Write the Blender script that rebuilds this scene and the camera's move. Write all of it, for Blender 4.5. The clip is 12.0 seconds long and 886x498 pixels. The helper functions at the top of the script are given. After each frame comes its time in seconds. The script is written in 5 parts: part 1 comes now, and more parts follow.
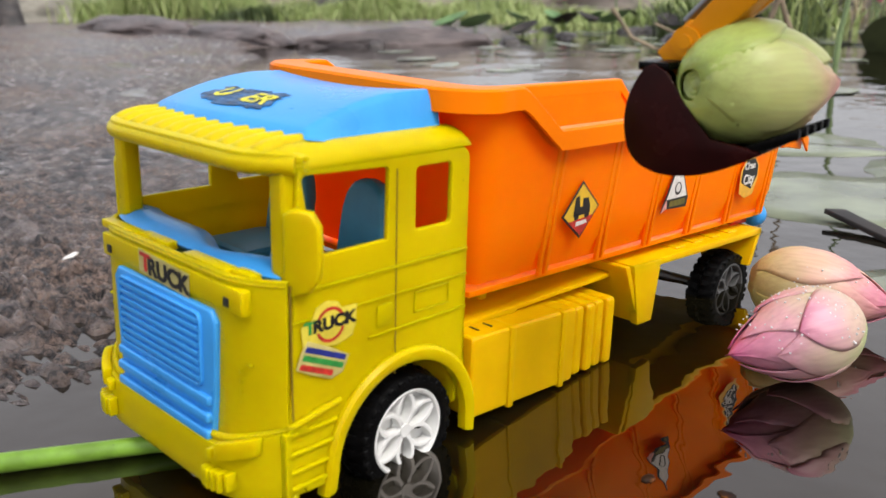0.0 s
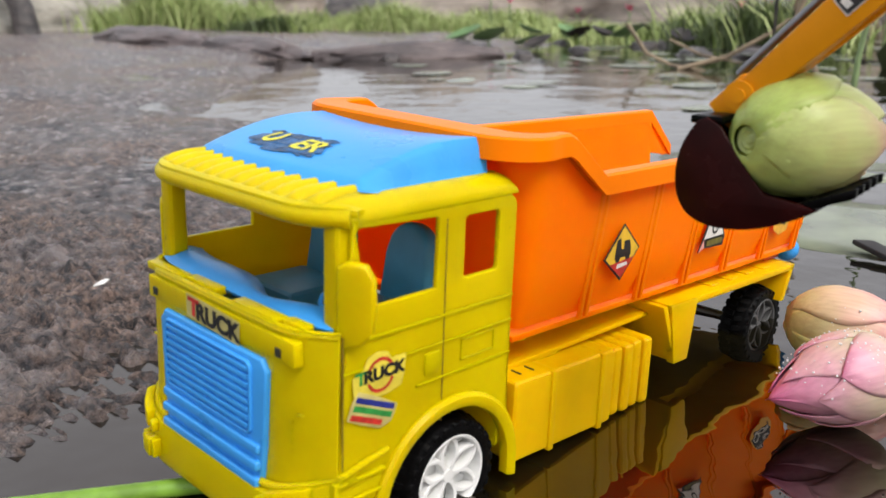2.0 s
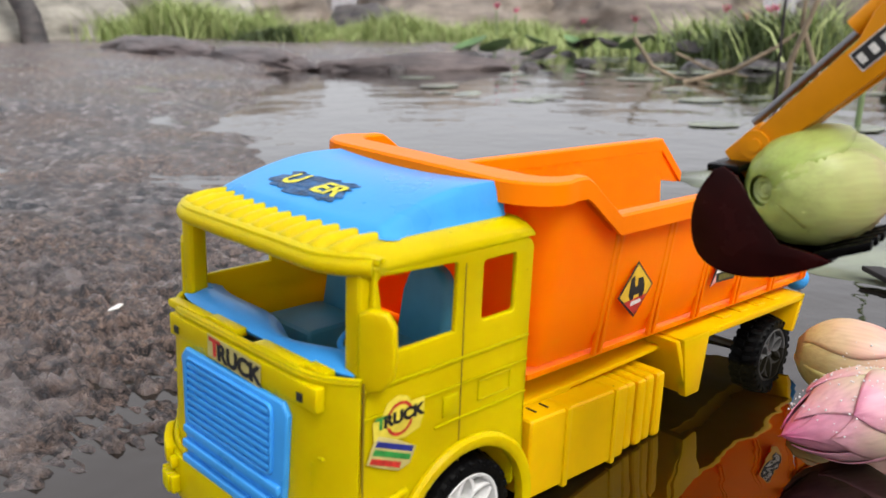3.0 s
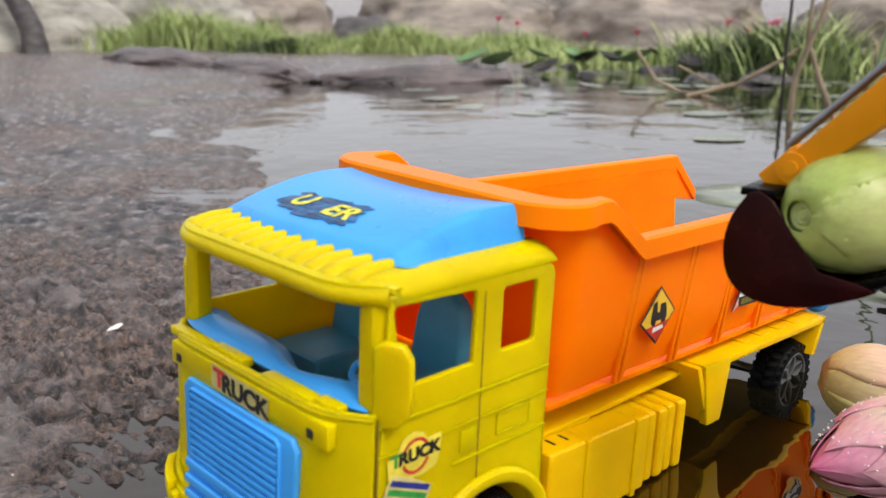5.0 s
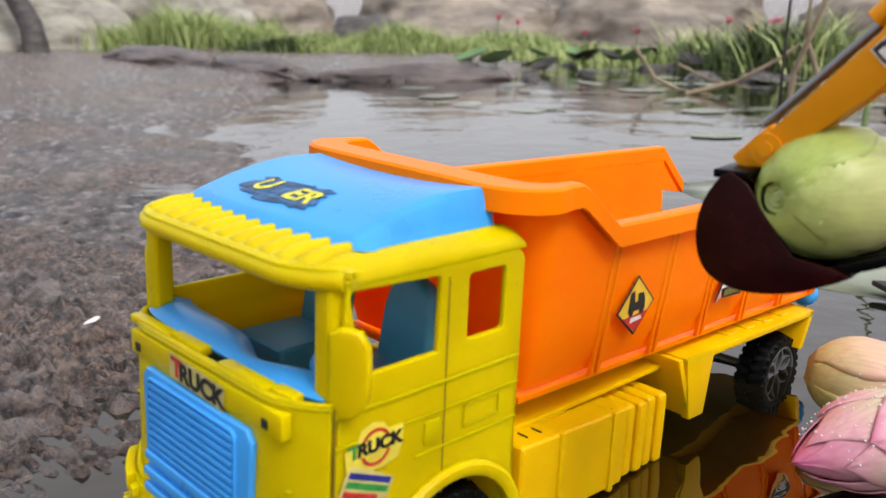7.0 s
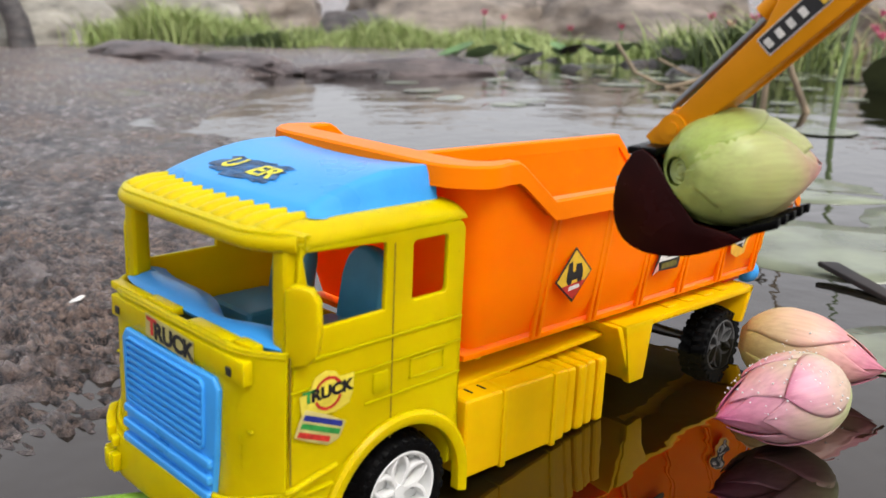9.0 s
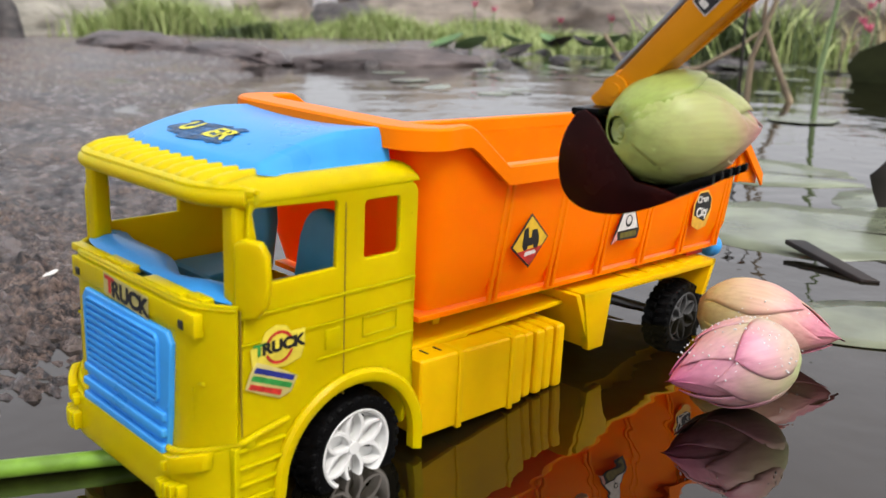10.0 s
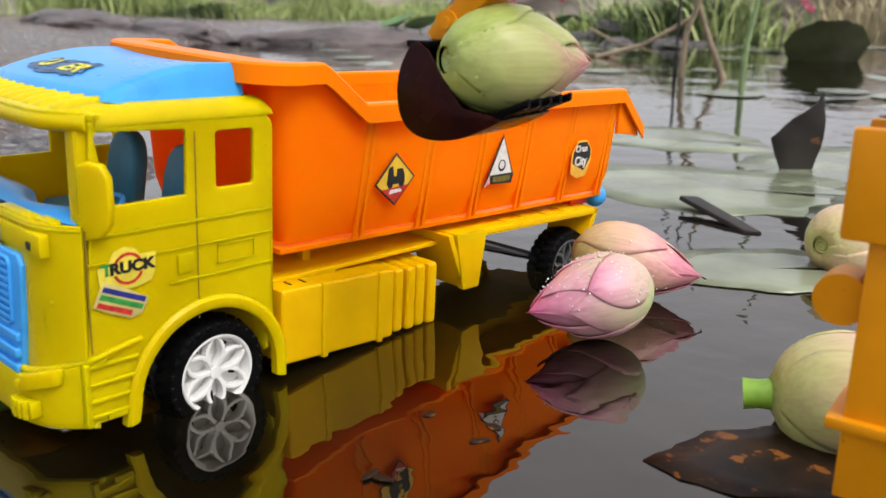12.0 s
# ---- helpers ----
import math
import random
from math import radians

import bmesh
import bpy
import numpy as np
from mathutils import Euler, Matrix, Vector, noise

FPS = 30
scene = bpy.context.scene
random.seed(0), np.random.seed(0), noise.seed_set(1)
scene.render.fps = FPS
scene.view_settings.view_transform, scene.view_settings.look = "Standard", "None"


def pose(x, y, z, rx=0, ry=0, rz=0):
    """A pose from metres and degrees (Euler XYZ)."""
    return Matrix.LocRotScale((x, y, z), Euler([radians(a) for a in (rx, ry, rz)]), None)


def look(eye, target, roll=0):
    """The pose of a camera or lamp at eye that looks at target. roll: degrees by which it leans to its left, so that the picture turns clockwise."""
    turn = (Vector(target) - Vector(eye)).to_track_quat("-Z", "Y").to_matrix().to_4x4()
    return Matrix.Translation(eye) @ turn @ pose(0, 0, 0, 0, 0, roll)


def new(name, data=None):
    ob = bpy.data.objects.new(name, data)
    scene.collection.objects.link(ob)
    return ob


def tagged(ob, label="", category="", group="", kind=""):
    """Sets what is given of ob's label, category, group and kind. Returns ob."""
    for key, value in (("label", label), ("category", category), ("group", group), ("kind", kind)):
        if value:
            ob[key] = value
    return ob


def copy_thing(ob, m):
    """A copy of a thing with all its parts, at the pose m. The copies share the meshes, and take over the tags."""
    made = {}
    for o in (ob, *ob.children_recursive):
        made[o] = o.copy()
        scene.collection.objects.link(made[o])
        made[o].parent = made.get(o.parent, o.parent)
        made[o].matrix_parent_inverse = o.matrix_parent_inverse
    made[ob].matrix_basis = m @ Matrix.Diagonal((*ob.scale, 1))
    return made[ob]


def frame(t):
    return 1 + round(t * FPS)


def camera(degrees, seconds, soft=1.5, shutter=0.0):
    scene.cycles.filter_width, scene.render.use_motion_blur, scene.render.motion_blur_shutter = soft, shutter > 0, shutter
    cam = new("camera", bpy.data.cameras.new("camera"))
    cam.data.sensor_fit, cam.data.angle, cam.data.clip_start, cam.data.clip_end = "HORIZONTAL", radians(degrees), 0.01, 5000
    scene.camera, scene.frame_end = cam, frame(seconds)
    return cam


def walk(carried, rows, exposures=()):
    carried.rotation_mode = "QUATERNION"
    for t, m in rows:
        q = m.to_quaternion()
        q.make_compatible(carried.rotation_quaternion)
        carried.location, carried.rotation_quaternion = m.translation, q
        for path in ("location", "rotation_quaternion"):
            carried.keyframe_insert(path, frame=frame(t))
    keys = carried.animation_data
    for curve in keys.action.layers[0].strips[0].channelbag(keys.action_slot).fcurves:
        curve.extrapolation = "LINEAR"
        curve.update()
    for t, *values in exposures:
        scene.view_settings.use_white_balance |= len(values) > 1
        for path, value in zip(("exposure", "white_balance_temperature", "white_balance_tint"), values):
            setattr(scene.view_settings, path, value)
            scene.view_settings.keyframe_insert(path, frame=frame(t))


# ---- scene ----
cam = camera(54.3, 12.0)
PATH = [
    (0, (0.345, -0.176, 0.22), (-0.997, 1.195, -0.344), -0.9),
    (0.5, (0.336, -0.178, 0.226), (-1.009, 1.191, -0.336), -0.9),
    (1, (0.334, -0.18, 0.23), (-1.017, 1.186, -0.326), -0.8),
    (1.5, (0.335, -0.179, 0.236), (-1.022, 1.183, -0.313), -0.8),
    (2, (0.329, -0.185, 0.237), (-1.031, 1.177, -0.306), -0.5),
    (2.5, (0.321, -0.19, 0.249), (-1.044, 1.169, -0.287), -0.4),
    (3, (0.325, -0.19, 0.254), (-1.045, 1.169, -0.272), -0.3),
    (5, (0.305, -0.181, 0.255), (-1.069, 1.183, -0.245), -0.1),
    (5.5, (0.296, -0.173, 0.25), (-1.081, 1.189, -0.249), -0.1),
    (6, (0.289, -0.163, 0.251), (-1.09, 1.196, -0.247), -0.1),
    (6.5, (0.296, -0.161, 0.247), (-1.083, 1.199, -0.252), -0.1),
    (8.5, (0.346, -0.177, 0.245), (-1.019, 1.194, -0.261), 0.0),
    (9, (0.354, -0.18, 0.245), (-1.004, 1.197, -0.265), 0.0),
    (9.5, (0.368, -0.18, 0.232), (-0.984, 1.201, -0.284), 0.2),
    (10, (0.378, -0.176, 0.232), (-0.966, 1.211, -0.292), 0.2),
    (10.5, (0.389, -0.171, 0.226), (-0.945, 1.222, -0.302), 0.1),
    (11, (0.413, -0.175, 0.212), (-0.903, 1.232, -0.327), 0.3),
    (11.5, (0.427, -0.161, 0.214), (-0.872, 1.257, -0.334), 0.3),
    (12, (0.44, -0.159, 0.211), (-0.831, 1.281, -0.346), 0.5),
]
walk(cam, [(t, look(eye, target, roll)) for t, eye, target, roll in PATH])
cam.data.dof.use_dof = True
cam.data.dof.focus_distance = 0.56
cam.data.dof.aperture_fstop = 12.0

# ---- light: overcast sky, weak wide sun ----
SUN_EL, SUN_AZ = 54.0, 92.0
world = bpy.data.worlds.new("overcast_sky")
scene.world = world
world.use_nodes = True
wn, wl = world.node_tree.nodes, world.node_tree.links
wn.clear()
sky = wn.new("ShaderNodeTexSky")
sky.sky_type = "NISHITA"
sky.sun_disc = False
sky.sun_elevation, sky.sun_rotation = radians(SUN_EL), radians(SUN_AZ)
sky.dust_density, sky.air_density, sky.ozone_density = 4.0, 1.0, 1.0
grey = wn.new("ShaderNodeHueSaturation")
grey.inputs["Saturation"].default_value = 0.35
back = wn.new("ShaderNodeBackground")
back.inputs["Strength"].default_value = 0.15
wout = wn.new("ShaderNodeOutputWorld")
wl.new(sky.outputs[0], grey.inputs["Color"])
veil = wn.new("ShaderNodeMix")
veil.data_type = "RGBA"
veil.inputs["Factor"].default_value = 0.6
veil.inputs["B"].default_value = (4.7, 4.7, 5.0, 1)
wl.new(grey.outputs[0], veil.inputs["A"])
wl.new(veil.outputs["Result"], back.inputs["Color"])
wl.new(back.outputs[0], wout.inputs["Surface"])
sun = new("sun", bpy.data.lights.new("sun", "SUN"))
sun.data.energy, sun.data.angle, sun.data.color = 1.5, radians(25), (1.0, 0.96, 0.9)
a, e = radians(SUN_AZ), radians(SUN_EL)
sun.matrix_world = look((0, 0, 0), (-math.sin(a) * math.cos(e), -math.cos(a) * math.cos(e), -math.sin(e)))
scene.view_settings.exposure = 0.56


# ---- materials ----
def material(name, color, rough=0.4, metal=0.0, vary=0.12, scale=40.0, bump=0.0, bump_scale=200.0, dark=None, spots=0.0, spot_scale=300.0,
             spot_color=(0.02, 0.015, 0.01), sss=0.0, deep=(0.005, 0.004, 0.0008), coat=0.0, rough_vary=0.1, spec=0.5):
    """Base colour with two scales of noise, optional specks of dirt and a fine bump."""
    m = bpy.data.materials.new(name)
    m.use_nodes = True
    n, l = m.node_tree.nodes, m.node_tree.links
    b = n["Principled BSDF"]
    tc = n.new("ShaderNodeTexCoord")
    big = n.new("ShaderNodeTexNoise")
    big.inputs["Scale"].default_value, big.inputs["Detail"].default_value = scale, 6
    l.new(tc.outputs["Object"], big.inputs["Vector"])
    mix = n.new("ShaderNodeMix")
    mix.data_type = "RGBA"
    d = dark or tuple(c * (1 - 2 * vary) for c in color)
    lt = tuple(min(1, c * (1 + vary)) for c in color)
    mix.inputs["A"].default_value, mix.inputs["B"].default_value = (*d, 1), (*lt, 1)
    ramp = n.new("ShaderNodeMapRange")
    ramp.inputs["From Min"].default_value, ramp.inputs["From Max"].default_value = 0.3, 0.7
    l.new(big.outputs["Fac"], ramp.inputs["Value"])
    l.new(ramp.outputs[0], mix.inputs["Factor"])
    last = mix.outputs["Result"]
    if spots:
        sp = n.new("ShaderNodeTexNoise")
        sp.inputs["Scale"].default_value, sp.inputs["Detail"].default_value = spot_scale, 3
        l.new(tc.outputs["Object"], sp.inputs["Vector"])
        sr = n.new("ShaderNodeMapRange")
        sr.inputs["From Min"].default_value, sr.inputs["From Max"].default_value = 0.76 - spots, 0.8 - spots
        l.new(sp.outputs["Fac"], sr.inputs["Value"])
        sm = n.new("ShaderNodeMix")
        sm.data_type = "RGBA"
        sm.inputs["B"].default_value = (*spot_color, 1)
        l.new(sr.outputs[0], sm.inputs["Factor"])
        l.new(last, sm.inputs["A"])
        last = sm.outputs["Result"]
    l.new(last, b.inputs["Base Color"])
    rr = n.new("ShaderNodeMapRange")
    rr.inputs["To Min"].default_value, rr.inputs["To Max"].default_value = max(0.02, rough - rough_vary), min(1, rough + rough_vary)
    l.new(big.outputs["Fac"], rr.inputs["Value"])
    l.new(rr.outputs[0], b.inputs["Roughness"])
    b.inputs["Metallic"].default_value = metal
    b.inputs["Specular IOR Level"].default_value = spec
    b.inputs["Coat Weight"].default_value = coat
    if sss:
        b.inputs["Subsurface Weight"].default_value = sss
        b.inputs["Subsurface Scale"].default_value = 1.0
        b.inputs["Subsurface Radius"].default_value = deep
    if bump:
        fine = n.new("ShaderNodeTexNoise")
        fine.inputs["Scale"].default_value, fine.inputs["Detail"].default_value = bump_scale, 5
        l.new(tc.outputs["Object"], fine.inputs["Vector"])
        bp = n.new("ShaderNodeBump")
        bp.inputs["Strength"].default_value, bp.inputs["Distance"].default_value = bump, 0.002
        l.new(fine.outputs["Fac"], bp.inputs["Height"])
        l.new(bp.outputs["Normal"], b.inputs["Normal"])
    return m


YELLOW = material("yellow_plastic", (0.64, 0.478, 0.0001), 0.32, sss=0.8, deep=(0.010, 0.008, 0.0005), spec=0.12, vary=0.05, scale=25, bump=0.05, bump_scale=350, spots=0.02, spot_scale=260, spot_color=(0.12, 0.07, 0.01))
CHASSIS = material("yellow_orange_plastic", (0.80, 0.47, 0.0003), 0.36, sss=0.6, spec=0.13, vary=0.06, scale=25, bump=0.05, bump_scale=350, spots=0.02, spot_scale=260, spot_color=(0.15, 0.06, 0.01))
ORANGE = material("orange_plastic", (1.0, 0.20, 0.0001), 0.34, sss=0.9, deep=(0.008, 0.005, 0.0005), spec=0.08, vary=0.04, scale=20, bump=0.05, bump_scale=300, spots=0.005, spot_scale=240, spot_color=(0.2, 0.03, 0.0))
ORANGE_THIN = material("orange_plastic_moulding", (1.0, 0.21, 0.0001), 0.34, spec=0.08, vary=0.04, scale=20, bump=0.05, bump_scale=300, spots=0.005, spot_scale=240, spot_color=(0.2, 0.03, 0.0))
BLUE = material("blue_plastic", (0.05, 0.34, 0.82), 0.30, spec=0.3, vary=0.06, scale=30, bump=0.06, bump_scale=300, spots=0.005, spot_scale=240, spot_color=(0.03, 0.08, 0.15))
SEAT = material("dull_blue_plastic", (0.06, 0.27, 0.42), 0.4, vary=0.1, scale=40)
WHITE = material("white_plastic", (0.78, 0.78, 0.76), 0.35, vary=0.04, scale=60, spots=0.01)
RUBBER = material("black_rubber", (0.003, 0.003, 0.0033), 0.42, spec=0.08, vary=0.3, scale=120, bump=0.2, bump_scale=500)
DIGGER = material("ochre_yellow_paint", (0.74, 0.28, 0.003), 0.38, spec=0.2, vary=0.06, scale=40, bump=0.06, bump_scale=400, spots=0.02, spot_scale=300, spot_color=(0.1, 0.04, 0.01))
BLACK = material("black_gloss_plastic", (0.0015, 0.0013, 0.0013), 0.28, spec=0.08, vary=0.2, scale=60, bump=0.05, bump_scale=300)
MAROON = material("dark_maroon_plastic", (0.022, 0.002, 0.002), 0.25, spec=0.12, vary=0.2, scale=60, bump=0.05, bump_scale=300)
STEEL = material("grey_steel", (0.25, 0.25, 0.26), 0.35, metal=1.0)
PAPER = material("cream_sticker_paper", (0.55, 0.47, 0.16), 0.4, vary=0.1, scale=150)
PAPER_Y = material("yellow_sticker_paper", (0.80, 0.50, 0.03), 0.4, vary=0.08, scale=150)
PAPER_O = material("pale_orange_sticker_paper", (0.85, 0.45, 0.05), 0.4, vary=0.1, scale=150)
INK_K = material("black_ink", (0.012, 0.011, 0.012), 0.45, vary=0.2, scale=300)
INK_R = material("red_ink", (0.55, 0.03, 0.02), 0.45, vary=0.2, scale=300)
INK_G = material("green_ink", (0.03, 0.28, 0.05), 0.45, vary=0.2, scale=300)
INK_O = material("olive_ink", (0.16, 0.13, 0.02), 0.45, vary=0.2, scale=300)
INK_B = material("navy_ink", (0.02, 0.03, 0.25), 0.45, vary=0.2, scale=300)
INK_W = material("white_ink", (0.75, 0.72, 0.68), 0.45, vary=0.1, scale=300)
INK_P = material("pink_ink", (0.75, 0.35, 0.30), 0.45, vary=0.2, scale=300)
INK_Y = material("lemon_ink", (0.75, 0.70, 0.05), 0.45, vary=0.2, scale=300)
TORN = material("torn_blue_foil", (0.02, 0.10, 0.25), 0.35, vary=0.4, scale=200, bump=0.6, bump_scale=250)
STEM = material("green_stem", (0.22, 0.42, 0.04), 0.4, vary=0.2, scale=60, spots=0.03, spot_scale=400, spot_color=(0.06, 0.10, 0.01))
DRYSTEM = material("dry_stem", (0.30, 0.23, 0.15), 0.7, vary=0.25, scale=20)
GREENSTALK = material("pond_stalk", (0.20, 0.28, 0.12), 0.6, vary=0.25, scale=10)
LEAF = material("lotus_leaf", (0.13, 0.24, 0.09), 0.5, vary=0.3, scale=6)
DARKLEAF = material("withered_leaf", (0.028, 0.022, 0.02), 0.6, vary=0.4, scale=14, spots=0.06, spot_scale=25, spot_color=(0.22, 0.10, 0.03))
ROTLEAF = material("rotting_leaf", (0.025, 0.012, 0.006), 0.5, spec=0.2, vary=0.5, scale=40, spots=0.17, spot_scale=70, spot_color=(0.20, 0.07, 0.012))
PAD = material("pale_lily_pad", (0.20, 0.225, 0.15), 0.22, vary=0.3, scale=9, bump=0.4, bump_scale=30)
PINK = material("pink_flower", (0.75, 0.16, 0.28), 0.5, vary=0.2, scale=20)
CHIPM = material("white_chip", (0.75, 0.73, 0.70), 0.5, vary=0.1, scale=200)


def grass_material():
    m = material("grass_blades", (0.24, 0.36, 0.08), 0.6, vary=0.2, scale=3)
    n, l = m.node_tree.nodes, m.node_tree.links
    g = n.new("ShaderNodeNewGeometry")
    ramp = n.new("ShaderNodeValToRGB")
    ramp.color_ramp.elements[0].color, ramp.color_ramp.elements[1].color = (0.17, 0.25, 0.05, 1), (0.46, 0.52, 0.22, 1)
    l.new(g.outputs["Random Per Island"], ramp.inputs["Fac"])
    l.new(ramp.outputs["Color"], n["Principled BSDF"].inputs["Base Color"])
    return m


GRASS = grass_material()


def rock_material(name, light, dark, scale, rough=0.6, streak=3.0):
    m = bpy.data.materials.new(name)
    m.use_nodes = True
    n, l = m.node_tree.nodes, m.node_tree.links
    b = n["Principled BSDF"]
    tc = n.new("ShaderNodeTexCoord")
    mp = n.new("ShaderNodeMapping")
    mp.inputs["Scale"].default_value = (1, 1, streak)
    l.new(tc.outputs["Object"], mp.inputs["Vector"])
    a = n.new("ShaderNodeTexNoise")
    a.inputs["Scale"].default_value, a.inputs["Detail"].default_value, a.inputs["Roughness"].default_value = scale, 8, 0.65
    l.new(mp.outputs[0], a.inputs["Vector"])
    r = n.new("ShaderNodeValToRGB")
    r.color_ramp.elements[0].position, r.color_ramp.elements[1].position = 0.35, 0.65
    r.color_ramp.elements[0].color, r.color_ramp.elements[1].color = (*dark, 1), (*light, 1)
    l.new(a.outputs["Fac"], r.inputs["Fac"])
    l.new(r.outputs["Color"], b.inputs["Base Color"])
    b.inputs["Roughness"].default_value = rough
    bp = n.new("ShaderNodeBump")
    bp.inputs["Strength"].default_value, bp.inputs["Distance"].default_value = 0.6, 0.05
    l.new(a.outputs["Fac"], bp.inputs["Height"])
    l.new(bp.outputs["Normal"], b.inputs["Normal"])
    return m


BOULDER = rock_material("weathered_boulder", (0.34, 0.285, 0.235), (0.11, 0.09, 0.075), 1.6)
GRANITE = rock_material("pale_granite", (0.43, 0.40, 0.34), (0.13, 0.12, 0.10), 2.2)
DARKROCK = rock_material("dark_wet_rock", (0.10, 0.085, 0.08), (0.03, 0.027, 0.03), 6.0, 0.4)


def mud_material():
    """Wet mud and rock: brown lumps, hollows darkened in the colour as shade, grey film tinted with sky sheen, shiny
    puddled patches.
    """
    m = bpy.data.materials.new("wet_mud")
    m.use_nodes = True
    n, l = m.node_tree.nodes, m.node_tree.links
    b = n["Principled BSDF"]
    tc = n.new("ShaderNodeTexCoord")
    big = n.new("ShaderNodeTexNoise")
    big.inputs["Scale"].default_value, big.inputs["Detail"].default_value, big.inputs["Roughness"].default_value = 3.0, 9, 0.7
    fine = n.new("ShaderNodeTexNoise")
    fine.inputs["Scale"].default_value, fine.inputs["Detail"].default_value, fine.inputs["Roughness"].default_value = 120.0, 8, 0.7
    grit = n.new("ShaderNodeTexNoise")
    grit.inputs["Scale"].default_value, grit.inputs["Detail"].default_value = 42.0, 8
    for t in (big, fine, grit):
        l.new(tc.outputs["Object"], t.inputs["Vector"])
    # slate with the sky's bluish sheen painted in; low grit near black as shade
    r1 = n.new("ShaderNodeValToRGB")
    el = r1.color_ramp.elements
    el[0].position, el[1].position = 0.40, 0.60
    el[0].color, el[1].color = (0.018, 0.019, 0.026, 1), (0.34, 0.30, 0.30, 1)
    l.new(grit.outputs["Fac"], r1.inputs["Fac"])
    # brown lumps; the near-black end paints shade into the gaps between them
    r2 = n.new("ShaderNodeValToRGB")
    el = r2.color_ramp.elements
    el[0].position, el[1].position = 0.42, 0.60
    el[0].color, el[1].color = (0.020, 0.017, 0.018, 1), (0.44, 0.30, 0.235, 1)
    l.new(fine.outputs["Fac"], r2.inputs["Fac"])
    mx = n.new("ShaderNodeMix")
    mx.data_type = "RGBA"
    patch = n.new("ShaderNodeMapRange")
    patch.inputs["From Min"].default_value, patch.inputs["From Max"].default_value = 0.40, 0.62
    l.new(big.outputs["Fac"], patch.inputs["Value"])
    l.new(patch.outputs[0], mx.inputs["Factor"])
    l.new(r1.outputs["Color"], mx.inputs["A"])
    l.new(r2.outputs["Color"], mx.inputs["B"])
    l.new(mx.outputs["Result"], b.inputs["Base Color"])
    rr = n.new("ShaderNodeMapRange")
    rr.inputs["From Min"].default_value, rr.inputs["From Max"].default_value = 0.35, 0.65
    rr.inputs["To Min"].default_value, rr.inputs["To Max"].default_value = 0.05, 0.30
    l.new(grit.outputs["Fac"], rr.inputs["Value"])
    l.new(rr.outputs[0], b.inputs["Roughness"])
    b.inputs["Specular IOR Level"].default_value = 0.85
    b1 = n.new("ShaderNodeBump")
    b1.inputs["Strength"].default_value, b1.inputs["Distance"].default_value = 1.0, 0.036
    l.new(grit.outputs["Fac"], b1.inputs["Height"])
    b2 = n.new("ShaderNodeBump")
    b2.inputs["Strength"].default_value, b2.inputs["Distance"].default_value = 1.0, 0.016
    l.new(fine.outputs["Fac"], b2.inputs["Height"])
    l.new(b1.outputs["Normal"], b2.inputs["Normal"])
    l.new(b2.outputs["Normal"], b.inputs["Normal"])
    return m


MUD = mud_material()


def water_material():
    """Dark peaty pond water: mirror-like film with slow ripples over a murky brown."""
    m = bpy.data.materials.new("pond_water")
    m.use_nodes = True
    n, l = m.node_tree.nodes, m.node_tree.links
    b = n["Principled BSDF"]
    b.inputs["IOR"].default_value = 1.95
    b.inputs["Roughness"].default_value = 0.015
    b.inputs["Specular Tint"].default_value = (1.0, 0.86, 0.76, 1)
    tc = n.new("ShaderNodeTexCoord")
    murk = n.new("ShaderNodeTexNoise")
    murk.inputs["Scale"].default_value, murk.inputs["Detail"].default_value = 7.0, 6
    l.new(tc.outputs["Object"], murk.inputs["Vector"])
    r = n.new("ShaderNodeValToRGB")
    r.color_ramp.elements[0].position, r.color_ramp.elements[1].position = 0.35, 0.75
    r.color_ramp.elements[0].color, r.color_ramp.elements[1].color = (0.0004, 0.0003, 0.0002, 1), (0.012, 0.0105, 0.0045, 1)
    l.new(murk.outputs["Fac"], r.inputs["Fac"])
    l.new(r.outputs["Color"], b.inputs["Base Color"])
    w = n.new("ShaderNodeTexNoise")
    w.inputs["Scale"].default_value, w.inputs["Detail"].default_value = 26.0, 2
    mp = n.new("ShaderNodeMapping")
    mp.inputs["Scale"].default_value = (1.0, 1.0, 1.0)
    l.new(tc.outputs["Object"], mp.inputs["Vector"])
    l.new(mp.outputs[0], w.inputs["Vector"])
    bp = n.new("ShaderNodeBump")
    bp.inputs["Strength"].default_value, bp.inputs["Distance"].default_value = 0.16, 0.004
    l.new(w.outputs["Fac"], bp.inputs["Height"])
    w2 = n.new("ShaderNodeTexNoise")
    w2.inputs["Scale"].default_value, w2.inputs["Detail"].default_value = 4.0, 3
    l.new(tc.outputs["Object"], w2.inputs["Vector"])
    bp2 = n.new("ShaderNodeBump")
    bp2.inputs["Strength"].default_value, bp2.inputs["Distance"].default_value = 0.25, 0.02
    l.new(w2.outputs["Fac"], bp2.inputs["Height"])
    l.new(bp.outputs["Normal"], bp2.inputs["Normal"])
    l.new(bp2.outputs["Normal"], b.inputs["Normal"])
    return m


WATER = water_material()


